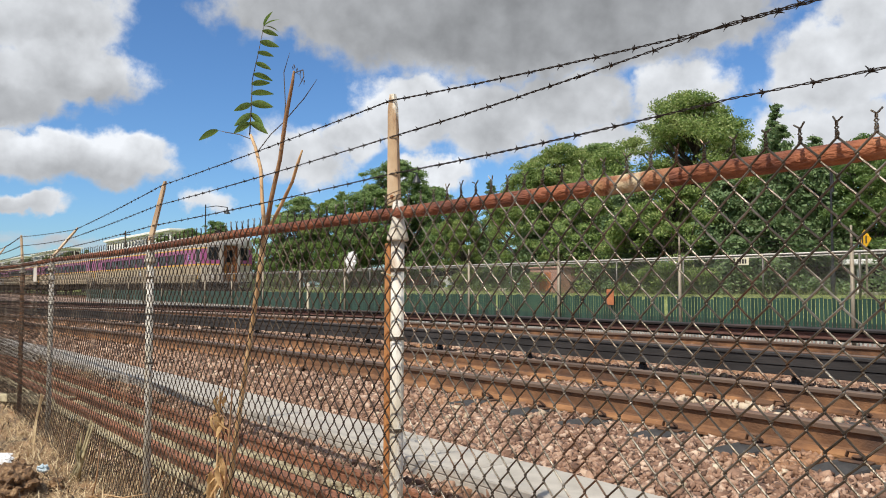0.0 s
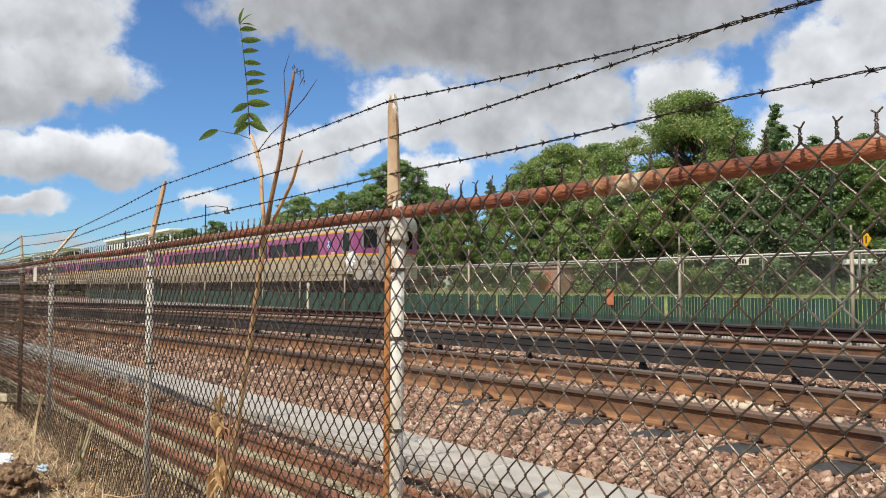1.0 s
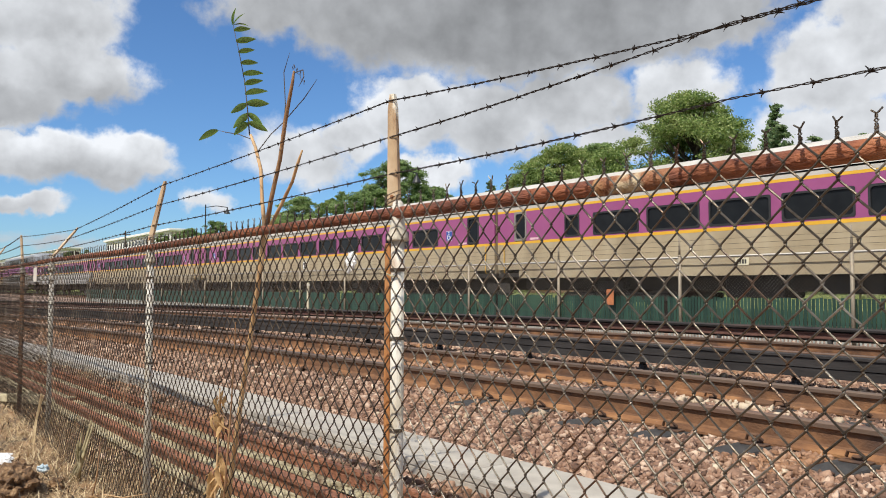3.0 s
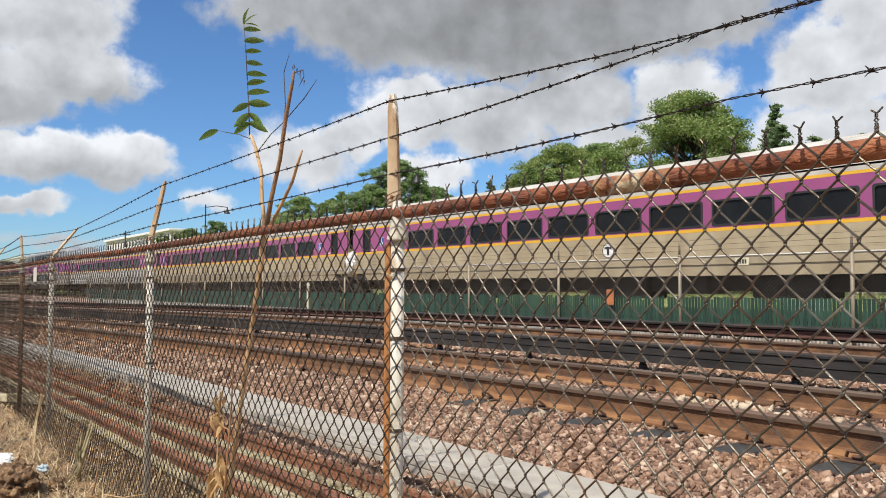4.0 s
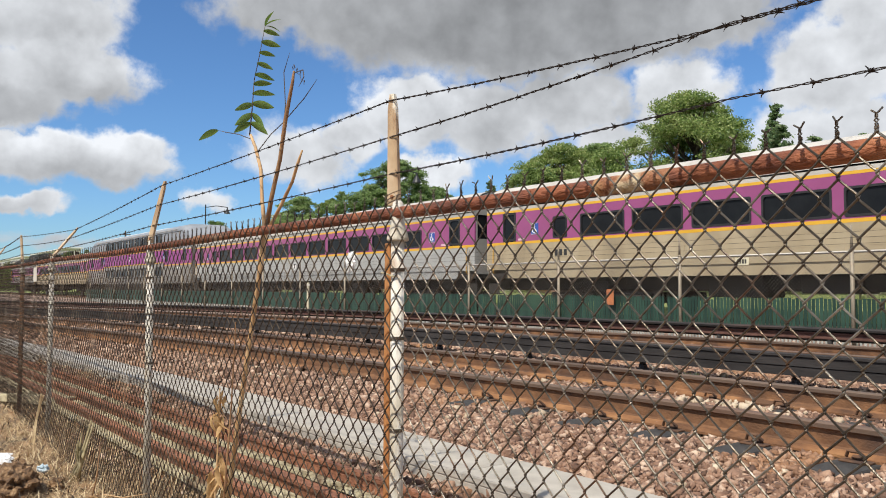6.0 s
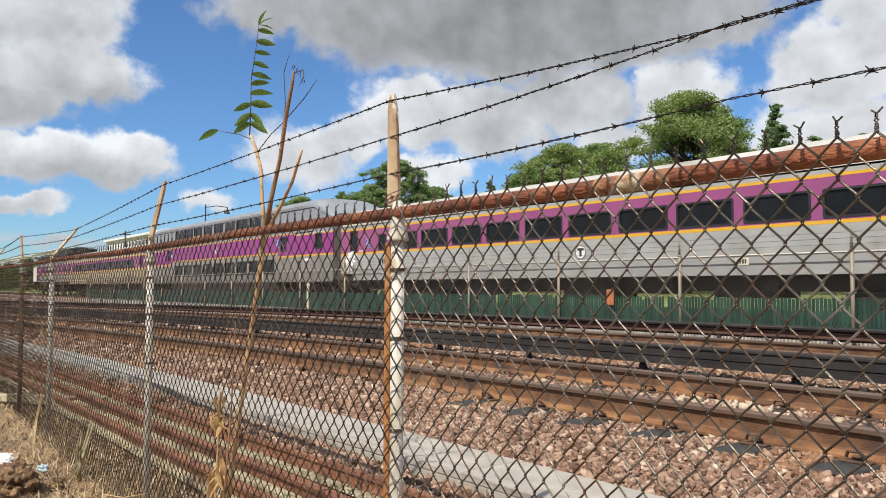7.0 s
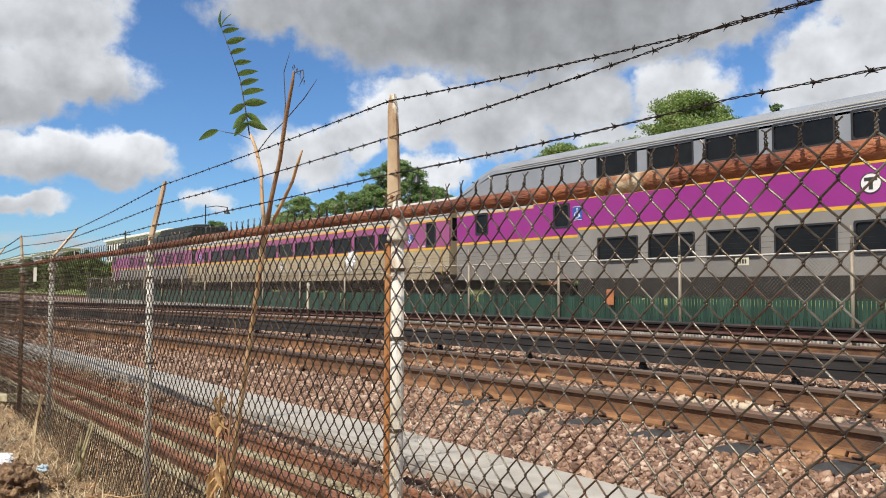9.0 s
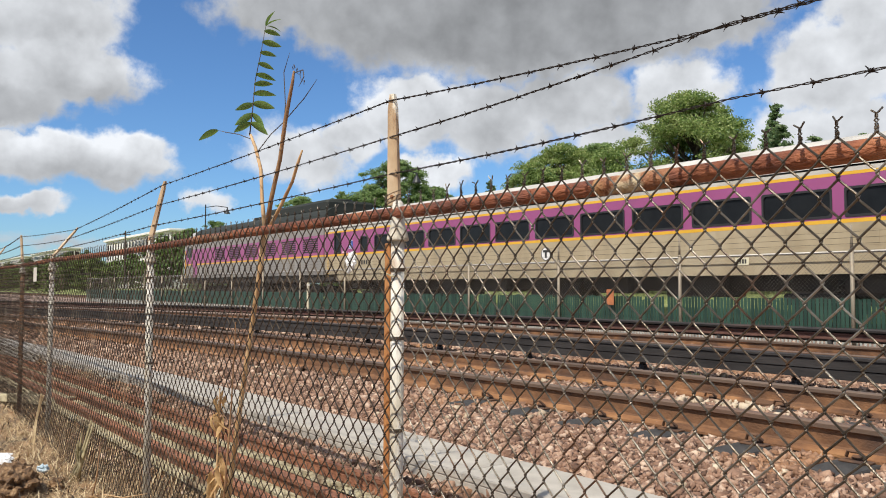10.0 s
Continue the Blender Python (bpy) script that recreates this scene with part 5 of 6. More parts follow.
TRAIN_Y = 15.15
CARS = [
    (0.0, coach("tan and purple cab coach with yellow stripes leading the train", TAN, PURPLE, cab=True)),
    (25.55, coach("tan and purple single-deck coach with yellow stripes", TAN, PURPLE)),
    (51.45, coach("tan and purple single-deck coach with dark windows", TAN, PURPLE)),
    (77.5, coach("silver-grey and purple single-deck coach with yellow stripes", SILVER, PURPLE)),
    (103.6, bilevel("grey double-deck coach with a bright purple band")),
    (129.8, coach("tan and purple single-deck coach behind the double-decker", TAN, PURPLE)),
    (155.3, locomotive()),
]
part_track = thing("railway_track", "raised main-line track behind the slatted fence", "railway track")
for yy in (15.15 + 0.772, 15.15 + 2.278):
    rr = part("rail", Shape().sweep(WEB, [(-220, yy, 0), (60, yy, 0)]), RAIL_WEB, part_track)
    part("rail_head", Shape().sweep(HEAD, [(-220, yy, 0), (60, yy, 0)]), RAIL_HEAD, rr)
tie_me = Shape().box(-0.12, 0.12, -1.3, 1.3, -0.18, 0, 0.01).mesh("sleeper", RUST)
for i in range(110):
    part("sleeper", tie_me, None, part_track, at=pose(8 - i * 0.6, 16.675, -0.17))


# ---- trees and shrubs ----
LEAF = material("leaf_green", ((0.10, (0.055, 0.105, 0.028)), (0.40, (0.18, 0.275, 0.07)), (0.66, (0.30, 0.39, 0.12)), (0.95, (0.46, 0.50, 0.22))), scale=0.6, rough=0.55, bump=0, island=0.7, obrand=0.25, translucent=0.4)
LEAF_PALE = material("leaf_pale_green", ((0.12, (0.085, 0.15, 0.042)), (0.42, (0.155, 0.25, 0.07)), (0.68, (0.235, 0.335, 0.11)), (0.95, (0.34, 0.41, 0.17))), scale=0.6, rough=0.55, bump=0, island=0.7, obrand=0.2, translucent=0.4)
NEEDLE = material("needle_green", ((0.12, (0.06, 0.11, 0.045)), (0.5, (0.15, 0.235, 0.095)), (0.9, (0.29, 0.37, 0.18))), scale=0.8, rough=0.65, bump=0, island=0.6, translucent=0.3)
BARK = material("bark", ((0.3, (0.045, 0.034, 0.026)), (0.7, (0.13, 0.10, 0.075))), scale=6, rough=0.95, bump=0.8, stretch=(1, 1, 0.25))


def leaf_cloud(centres, sizes, rng, flat=0.75):
    """Diamond-shaped, slightly folded leaves at the centres."""
    k = len(centres)
    # leaves turn their faces towards the sun
    up = rng.normal(size=(k, 3)) * flat + np.array(SUN_FROM)
    up /= np.linalg.norm(up, axis=1)[:, None]
    a = rng.normal(size=(k, 3))
    a -= up * (a * up).sum(1)[:, None]
    a /= np.linalg.norm(a, axis=1)[:, None]
    b = np.cross(a, up)
    b /= np.linalg.norm(b, axis=1)[:, None] + 1e-9
    n = np.cross(a, b)
    s = sizes[:, None]
    v = np.stack([centres - a * s, centres + b * s * 0.48 + n * s * 0.1, centres + a * s, centres - b * s * 0.48 + n * s * 0.1], 1)
    f = np.arange(k * 4).reshape(k, 4)
    return v.reshape(-1, 3), f


def deciduous(seed, height, spread, leaf_mat, leaves, leaf_size, label, low=0.22, clumps=95):
    rng = np.random.default_rng(seed)
    t = thing("tree", label, "tree", group="trees behind the railway")
    trunk = Shape()
    lean = rng.normal(0, 0.15, 2)
    pts = [(lean[0] * q * q, lean[1] * q * q, height * 0.8 * q - 0.2) for q in np.linspace(0, 1, 7)]
    trunk.tube(pts, [0.024 * height * (1 - 0.85 * q) + 0.015 for q in np.linspace(0, 1, 7)], 8)
    cent, rad = [], []
    for k in range(clumps):
        q = rng.uniform(low, 1.0)
        a = rng.uniform(0, 2 * math.pi)
        prof = math.sin(math.pi * min(1, (q - low) / (1 - low) * 0.82 + 0.16)) ** 0.7
        rr = spread * prof * math.sqrt(rng.uniform(0.12, 1.0)) * (1 + 0.28 * math.sin(3 * a + seed) + 0.15 * math.sin(7 * a + 2 * seed))
        c = np.array([rr * math.cos(a), rr * math.sin(a), height * q - 0.35 + rng.normal(0, 0.15)])
        cent.append(c)
        rad.append(rng.uniform(0.07, 0.19) * spread * (0.7 + 0.4 * prof))
        if k % 3 == 0:
            z0 = max(0.15 * height, c[2] - rr * 0.7 - 0.5)
            p0 = np.array([lean[0] * (z0 / height) ** 2, lean[1] * (z0 / height) ** 2, z0])
            mid = p0 * 0.5 + c * 0.5 + np.array([0, 0, -0.08 * rr])
            trunk.tube([tuple(p0), tuple(mid), tuple(c)], [0.009 * height, 0.006 * height, 0.012], 5)
    part("trunk", trunk, BARK, t, "grey-brown trunk and limbs", smooth=True)
    cent, rad = np.array(cent), np.array(rad)
    pick = rng.choice(clumps, leaves, p=rad ** 2 / (rad ** 2).sum())
    off = rng.normal(size=(leaves, 3))
    # leaves lie towards the upper skin of each clump and leave gaps between clumps
    off *= (rng.uniform(0.25, 1.3, leaves) / (np.linalg.norm(off, axis=1) + 1e-9))[:, None] * np.array([1.0, 1.0, 0.62])
    off[:, 2] = np.where(rng.random(leaves) < 0.7, np.abs(off[:, 2]), off[:, 2])
    pos = cent[pick] + off * rad[pick][:, None]
    v, f = leaf_cloud(pos, rng.uniform(0.6, 1.2, leaves) * leaf_size, rng)
    ob = new("crown", quick_mesh("crown", v, f, leaf_mat))
    ob.parent = t
    tagged(ob, "leafy green crown", kind="stuff")
    return t


def conifer(seed, height, spread, label, whorls=26):
    rng = np.random.default_rng(seed)
    t = thing("spruce_tree", label, "tree", group="trees behind the railway")
    trunk = Shape().tube([(0, 0, -0.2), (0.03, 0, height * 0.5), (0, 0.03, height)], [0.02 * height, 0.011 * height, 0.012], 7)
    pos, size = [], []
    for w in range(whorls):
        q = 0.06 + 0.94 * w / whorls
        reach = spread * (1 - q) ** 0.8 + 0.08
        for k in range(7):
            a = rng.uniform(0, 2 * math.pi)
            r = reach * rng.uniform(0.65, 1.1)
            z = height * q + rng.normal(0, 0.08)
            tip = np.array([r * math.cos(a), r * math.sin(a), z - 0.10 * r + 0.05 * r * r / max(spread, 0.1)])
            root = np.array([0, 0, z + 0.12 * r])
            trunk.tube([tuple(root), tuple(tip)], [0.018, 0.006], 3, caps=False)
            m = int(18 + 60 * r)
            u = rng.uniform(0.12, 1.0, m) ** 0.8
            pts = root + (tip - root) * u[:, None]
            pts += rng.normal(size=(m, 3)) * (np.array([0.13, 0.13, 0.06]) * (0.4 + 0.6 * r))
            pts[:, 2] -= rng.uniform(0, 0.16, m) * r
            pos.append(pts)
            size.append(rng.uniform(0.05, 0.12, m))
    part("trunk", trunk, BARK, t)
    v, f = leaf_cloud(np.concatenate(pos), np.concatenate(size), rng, 0.9)
    ob = new("crown", quick_mesh("crown", v, f, NEEDLE))
    ob.parent = t
    tagged(ob, "dark green drooping needles", kind="stuff")
    return t


MAPLE = deciduous(3, 9.4, 4.0, LEAF, 125000, 0.074, "broad green maple behind the far fence", 0.2, 300)
ROUND = deciduous(8, 7.6, 2.9, LEAF_PALE, 95000, 0.07, "rounded pale green street tree", 0.16, 240)
TALL = deciduous(15, 7.8, 2.5, LEAF, 90000, 0.07, "leafy dark green tree in the row", 0.12, 240)
BUSHY = deciduous(21, 4.6, 2.6, LEAF, 75000, 0.065, "dense low green tree beneath the row", 0.02, 200)
SPRUCE = conifer(5, 8.6, 2.0, "tall blue-green spruce behind the fence")
FIR = conifer(9, 6.4, 2.3, "broad dark spruce behind the fence", 22)


def plant(ob, u, y, size=1.0, first=False):
    """Sets a tree at the depth y on the bearing u (metres across at one metre ahead of the eye, from the line of the tracks)."""
    x = 0.7486 * y - 1.5625 * y / u
    m = pose(x, y, shelf(x, y) - 0.02, 0, 0, 360 * ((u * 7.3 + y) % 1))
    c = ob if first else copy_thing(ob, m)
    c.matrix_basis = m @ Matrix.Diagonal((size, size, size * (0.94 + 0.12 * ((u * 3.7) % 1)), 1))
    return c


plant(MAPLE, 1.072, 28.5, 0.89, True)
plant(ROUND, 0.690, 29, 1.2, True)
plant(TALL, 0.87, 27.0, 0.86, True)
plant(SPRUCE, 1.185, 29.5, 0.92, True)
plant(FIR, 1.115, 25.8, 0.82, True)
plant(BUSHY, 0.94, 26.2, 0.95, True)
for ob, u, y, size in (
    (ROUND, 0.565, 31, 1.18), (TALL, 0.615, 33, 1.12), (ROUND, 0.735, 33, 1.0), (BUSHY, 0.63, 27, 1.0), (BUSHY, 0.71, 39.5, 1.05), (BUSHY, 0.545, 30, 1.1),
    (SPRUCE, 0.812, 31, 0.86), (TALL, 0.775, 30, 0.72), (BUSHY, 0.80, 39.5, 0.9), (MAPLE, 0.905, 31, 0.9), (ROUND, 0.955, 33, 1.12), (FIR, 0.985, 26.0, 0.85), (FIR, 0.865, 26.3, 0.8),
    (BUSHY, 1.05, 25.6, 0.95), (TALL, 1.09, 31.5, 0.80), (FIR, 1.19, 26.6, 1.0), (BUSHY, 1.16, 30.5, 1.15), (TALL, 1.235, 29.5, 0.72), (FIR, 1.235, 27.2, 0.90), (ROUND, 1.30, 29, 0.74),
    (MAPLE, 1.42, 30, 0.66), (FIR, 1.40, 26.0, 0.9), (BUSHY, 1.50, 26.5, 1.0), (ROUND, 1.62, 29, 0.8), (MAPLE, 1.85, 30, 0.9), (TALL, 2.2, 29, 0.95),
    (ROUND, 0.455, 33, 1.05), (BUSHY, 0.49, 30, 0.95), (ROUND, 0.42, 36, 1.12), (TALL, 0.385, 37, 1.1), (BUSHY, 0.44, 29, 0.9), (ROUND, 0.345, 40, 0.9), (BUSHY, 0.37, 31, 0.9), (TALL, 0.325, 44, 0.85), (ROUND, 0.305, 44, 0.85),
    (BUSHY, 0.30, 33, 0.85), (ROUND, 0.275, 46, 0.8), (TALL, 0.25, 48, 0.7), (BUSHY, 0.245, 36, 0.8), (ROUND, 0.225, 52, 0.7), (ROUND, 0.205, 55, 0.7), (BUSHY, 0.19, 42, 0.8), (TALL, 0.175, 58, 0.7),
):
    plant(ob, u, y, size)
# a belt of low trees closes the view along the line
for k in range(17):
    plant((BUSHY, ROUND, BUSHY, TALL)[k % 4], 0.098 + 0.0125 * k, 21.5 + 1.3 * (k % 3), 1.0 - 0.32 * (k % 2))


# ---- beyond the far fence ----
WHITE_WALL = plain("white_render", (0.72, 0.71, 0.68), 0.8, var=0.06)
PALE_WALL = plain("beige_render", (0.52, 0.49, 0.43), 0.8, var=0.08)
IRON = plain("dark_iron", (0.03, 0.032, 0.035), 0.5, 0.4, bump=0.1)
SIGN_YELLOW = plain("sign_yellow", (0.80, 0.42, 0.01), 0.5, var=0.05, bump=0)
CAR_RED = plain("car_red", (0.30, 0.03, 0.03), 0.3, bump=0, var=0.05)
CAR_WHITE = plain("car_white", (0.75, 0.75, 0.74), 0.3, bump=0, var=0.04)
CAR_BLUE = plain("car_blue", (0.04, 0.06, 0.13), 0.3, bump=0, var=0.05)
ROAD = material("asphalt", ((0.3, (0.035, 0.035, 0.037)), (0.7, (0.075, 0.073, 0.07))), scale=10, rough=0.9, bump=0.3)
BRICK_PINK = plain("pinkish_brick", (0.42, 0.24, 0.19), 0.9, var=0.2)
ORANGE = plain("weathered_orange", (0.42, 0.15, 0.06), 0.7, var=0.25)
PLASTIC = plain("white_plastic", (0.80, 0.80, 0.78), 0.5, var=0.06)

road = Shape().box(-400, 120, 31.0, 38.5, 0.50, 0.635)
solid("road", road, ROAD, "grey asphalt street beyond the trees", "road", kind="structure")
solid("kerb", Shape().box(-400, 120, 30.8, 31.0, 0.45, 0.72, 0.02), CONCRETE, "pale concrete kerb along the street", "kerb", kind="structure")


def bearing_x(u, y):
    return 0.7486 * y - 1.5625 * y / u


def saloon(x, y, mat, label):
    t = thing("car", label, "car", pose(x, y, 0.64), group="parked cars")
    prof = [(-2.15, 0.28), (2.1, 0.28), (2.15, 0.6), (2.0, 0.78), (1.2, 0.86), (-1.5, 0.90), (-2.1, 0.85), (-2.18, 0.55)]
    part("body", Shape().loft([[(a * k, w, z) for a, z in prof] for w, k in ((-0.86, 0.97), (-0.8, 1.0), (0.8, 1.0), (0.86, 0.97))]), mat, t)
    cab = [(-1.6, 0.88), (1.1, 0.85), (0.45, 1.38), (-0.95, 1.40)]
    part("cabin", Shape().loft([[(a * k, w, z) for a, z in cab] for w, k in ((-0.74, 1.0), (0.74, 1.0))]), GLASS_DARK, t, "dark windows")
    part("roof", Shape().box(-0.95, 0.45, -0.66, 0.66, 1.385, 1.43, 0.02), mat, t)
    for a in (-1.35, 1.3):
        for w in (-0.78, 0.78):
            wh = part("wheel", Shape().disc((a, w, 0.31), (0, 1, 0), 0.31, 0.2, 18, 0.03), GASKET, t)
            part("rim", Shape().disc((a, w * 1.13, 0.31), (0, 1, 0), 0.19, 0.03, 14), SILVER, wh)
    for w in (-0.6, 0.6):
        part("headlight", Shape().box(2.05, 2.14, w - 0.15, w + 0.15, 0.6, 0.72, 0.02), WHITE, t)
    return t


saloon(bearing_x(0.735, 33), 33, CAR_RED, "red saloon parked on the street")
saloon(bearing_x(0.775, 32), 32, CAR_WHITE, "white saloon parked on the street")
saloon(bearing_x(1.025, 32.5), 32.5, CAR_BLUE, "dark blue saloon parked under the trees")


def street_lamp(u, y, height, arm, label, slim=1.0):
    x = bearing_x(u, y)
    t = thing("street_lamp", label, "street lamp", pose(x, y, shelf(x, y), 0, 0, 62), group="street lamps")
    part("pole", Shape().tube([(0, 0, -0.1), (0, 0, 0.9), (0, 0, 0.95), (0, 0, height)], [0.14 * slim, 0.13 * slim, 0.07 * slim, 0.05 * slim], 10), IRON, t)
    part("arm", Shape().tube([(0, 0, height - 0.25), (arm * 0.5, 0, height - 0.1), (arm, 0, height - 0.22)], 0.035, 6), IRON, t)
    part("shade", Shape().loft([[(arm + r * math.cos(k * math.pi / 6), r * math.sin(k * math.pi / 6), z) for k in range(12)] for r, z in ((0.05 * slim, height - 0.2), (0.07 * slim, height - 0.4), (0.16 * slim ** 2, height - 0.55), (0.27 * slim ** 3, height - 0.8))]), IRON, t, "bell-shaped dark shade")
    return t


street_lamp(0.4399, 24.4, 7.7, 1.9, "dark iron street lamp with a bell shade")
street_lamp(0.6893, 24.4, 7.1, 1.15, "dark iron street lamp behind the trees")
street_lamp(1.256, 24.6, 4.1, 0.05, "slim dark iron lamp post among the spruces", 0.6)


def mast(u, y, height, label):
    x = bearing_x(u, y)
    t = thing("utility_pole", label, "utility pole", pose(x, y, shelf(x, y)))
    part("pole", Shape().tube([(0, 0, -0.2), (0, 0, height)], [0.15, 0.10], 10), BARK, t)
    part("crossarm", Shape().box(-0.06, 0.06, -0.7, 0.7, height - 0.6, height - 0.48, 0.01), BARK, t)
    return t


mast(0.336, 30, 8.4, "weathered wooden utility pole")


def modern_block(u0, u1, y, top, label, floors, deep=5.0):
    """A white flat-roofed block with deep eaves."""
    x0, x1 = bearing_x(u0, y), bearing_x(u1, y)
    t = thing("apartment_building", label, "building", pose(0, 0, 0.5))
    part("wall", Shape().box(x0, x1, y, y + deep, 0, top - 0.6), WHITE_WALL, t)
    part("roof", Shape().box(x0 - 1.2, x1 + 1.2, y - 0.8, y + deep + 0.8, top - 0.6, top, 0.08), WHITE_WALL, t, "broad flat white roof with deep eaves")
    part("penthouse_band", Shape().box(x0 - 0.1, x1 + 0.1, y - 0.1, y + deep + 0.1, top - 1.4, top - 0.9), PALE_WALL, t)
    n = max(3, int((x1 - x0) / 3.2))
    for k in range(floors):
        z = top - 3.4 - k * 3.1
        for i in range(n):
            xa = x0 + (x1 - x0) * (i + 0.25) / n
            w = part("window", Shape().box(xa, xa + (x1 - x0) / n * 0.5, y - 0.06, y + 0.05, z, z + 1.7), PALE_WALL, t)
            part("pane", Shape().box(xa + 0.12, xa + (x1 - x0) / n * 0.5 - 0.12, y - 0.075, y + 0.04, z + 0.12, z + 1.58), GLASS_DARK, w)
        for i in range(2):
            ya = y + 0.6 + i * 2.3
            w = part("window", Shape().box(x1 - 0.05, x1 + 0.06, ya, ya + 1.6, z, z + 1.7), PALE_WALL, t)
            part("pane", Shape().box(x1 - 0.04, x1 + 0.075, ya + 0.12, ya + 1.48, z + 0.12, z + 1.58), GLASS_DARK, w)
    return t


modern_block(0.312, 0.395, 62, 15.2, "white modern block with a deep flat roof", 4)
modern_block(0.215, 0.262, 70, 17.5, "white modern block further down the line", 4)
modern_block(0.165, 0.205, 80, 20.0, "pale modern block near the horizon", 4)

cab_x = bearing_x(0.882, 23.9)
hut = thing("utility_cabinet", "pinkish brick utility cabinet on the grass bank", "cabinet", pose(cab_x, 23.9, 0.48))
part("body", Shape().box(-0.95, 0.95, 0, 0.9, 0, 1.12, 0.02), BRICK_PINK, hut)
part("door", Shape().box(-0.35, 0.35, -0.02, 0.0, 0.1, 0.95, 0.004), ORANGE, hut)
part("lid", Shape().box(-1.02, 1.02, -0.06, 0.96, 1.12, 1.2, 0.02), BRICK_PINK, hut)

sh_x = bearing_x(1.315, 26.6)
shelter = thing("white_pavilion", "white pavilion with posts and dark glazing", "pavilion", pose(sh_x, 26.6, 0.56))
part("roof", Shape().box(-1.1, 5.4, -0.3, 3.0, 0.98, 1.16, 0.03), WHITE_WALL, shelter)
part("glazing", Shape().box(-0.6, 5.0, 0.5, 0.56, 0.05, 0.98), GLASS_DARK, shelter)
for k in range(7):
    part("post", Shape().box(-0.7 + k * 0.92, -0.58 + k * 0.92, 0.0, 0.14, 0, 0.99, 0.01), WHITE_WALL, shelter)
part("plinth", Shape().box(-1.0, 5.3, -0.2, 2.9, -0.1, 0.06, 0.02), CONCRETE, shelter)

# things on the far fence
sx = bearing_x(1.3000, 23.6)
ws = thing("warning_sign", "yellow diamond warning sign with two dark strokes", "road sign", pose(sx, 23.6, 0.0, 0, 0, -30))
part("post", Shape().tube([(0, 0, -0.1), (0, 0, 2.45)], 0.03, 8), FAR_POST, ws)
dia = [(0, 0.30), (0.30, 0), (0, -0.30), (-0.30, 0)]
part("plate", Shape().loft([[(a * k, yv, 2.19 + b * k) for a, b in dia] for yv, k in ((-0.05, 1.0), (-0.035, 1.0))]), SIGN_YELLOW, ws)
part("stroke", Shape().box(-0.11, -0.05, -0.055, -0.052, 2.08, 2.30), INK, ws)
part("stroke", Shape().box(0.05, 0.11, -0.055, -0.052, 2.08, 2.30), INK, ws)

px = bearing_x(1.1386, 13.15)
np_ = thing("marker_plate", "cream marker plate wired to the far fence", "sign", pose(px, 13.14, 1.275))
part("plate", Shape().box(-0.14, 0.14, -0.01, 0.0, -0.07, 0.07, 0.003), plain("cream_paint", (0.62, 0.58, 0.42), 0.6, bump=0), np_)
for k in range(4):
    part("character", Shape().box(-0.10 + k * 0.053, -0.065 + k * 0.053, -0.014, -0.0102, -0.04, 0.045), INK, np_)

ox = bearing_x(0.9665, 13.1)
op = thing("orange_panel", "weathered orange panel hung on the far fence", "sign", pose(ox, 13.1, 0.575))
part("plate", Shape().box(-0.10, 0.10, -0.012, 0.0, -0.17, 0.17, 0.004), ORANGE, op)
part("fold", Shape().box(-0.10, 0.10, -0.02, -0.0125, 0.10, 0.13, 0.003), ORANGE, op)


def crumple(name, r, mat, label, category, at, seed, squash=(1, 1, 1), rough=0.5, freq=2.0):
    bm = bmesh.new()
    bmesh.ops.create_icosphere(bm, subdivisions=4, radius=1.0)
    for v in bm.verts:
        k = 1 + rough * noise.noise(v.co * freq + Vector((seed, 0, 0))) + rough * 0.5 * noise.noise(v.co * freq * 3 + Vector((0, seed, 0)))
        v.co = Vector((v.co.x * squash[0], v.co.y * squash[1], v.co.z * squash[2])) * k * r
    me = bpy.data.meshes.new(name)
    bm.to_mesh(me)
    bm.free()
    me.materials.append(mat)
    ob = new(name, me)
    ob.matrix_basis = at
    return tagged(ob, label, category)


crumple("plastic_bag", 0.23, PLASTIC, "crumpled white plastic bag snagged on the far fence", "bag", pose(bearing_x(0.629, 13.1), 13.12, 1.62, 0, 20, 0), 3, (0.8, 0.5, 1.2), 0.9, 2.4)
stx = bearing_x(0.576, 12.6)
stake = thing("marker_post", "cream marker post beside the far track", "post", pose(stx, 12.55, -0.3))
part("stake", Shape().box(-0.05, 0.05, -0.03, 0.03, 0, 1.25, 0.01), plain("cream_stake", (0.55, 0.50, 0.36), 0.8), stake)
part("board", Shape().box(-0.18, 0.18, -0.035, -0.0305, 1.12, 1.2, 0.002), PALE_WALL, stake)

# ---- along the near fence ----
STALK = material("sapling_bark", ((0.3, (0.28, 0.14, 0.06)), (0.48, (0.50, 0.31, 0.15)), (0.7, (0.66, 0.50, 0.31))), scale=18, rough=0.8, bump=0.4, stretch=(1, 1, 0.2), spots=((0.16, 0.09, 0.05), 5, 0.58, 0.7))
STALK_BROWN = material("brown_stem", ((0.3, (0.12, 0.06, 0.03)), (0.5, (0.26, 0.14, 0.065)), (0.75, (0.42, 0.26, 0.13))), scale=16, rough=0.8, bump=0.5, stretch=(1, 1, 0.2))
DRY = material("dry_leaf", ((0.3, (0.35, 0.20, 0.08)), (0.7, (0.62, 0.42, 0.20))), scale=20, rough=0.8, bump=0.3, island=0.4, translucent=0.25)
FROND_LEAF = material("ailanthus_leaf", ((0.3, (0.085, 0.155, 0.03)), (0.7, (0.19, 0.29, 0.075))), scale=16, rough=0.45, bump=0.2, island=0.3, translucent=0.35)
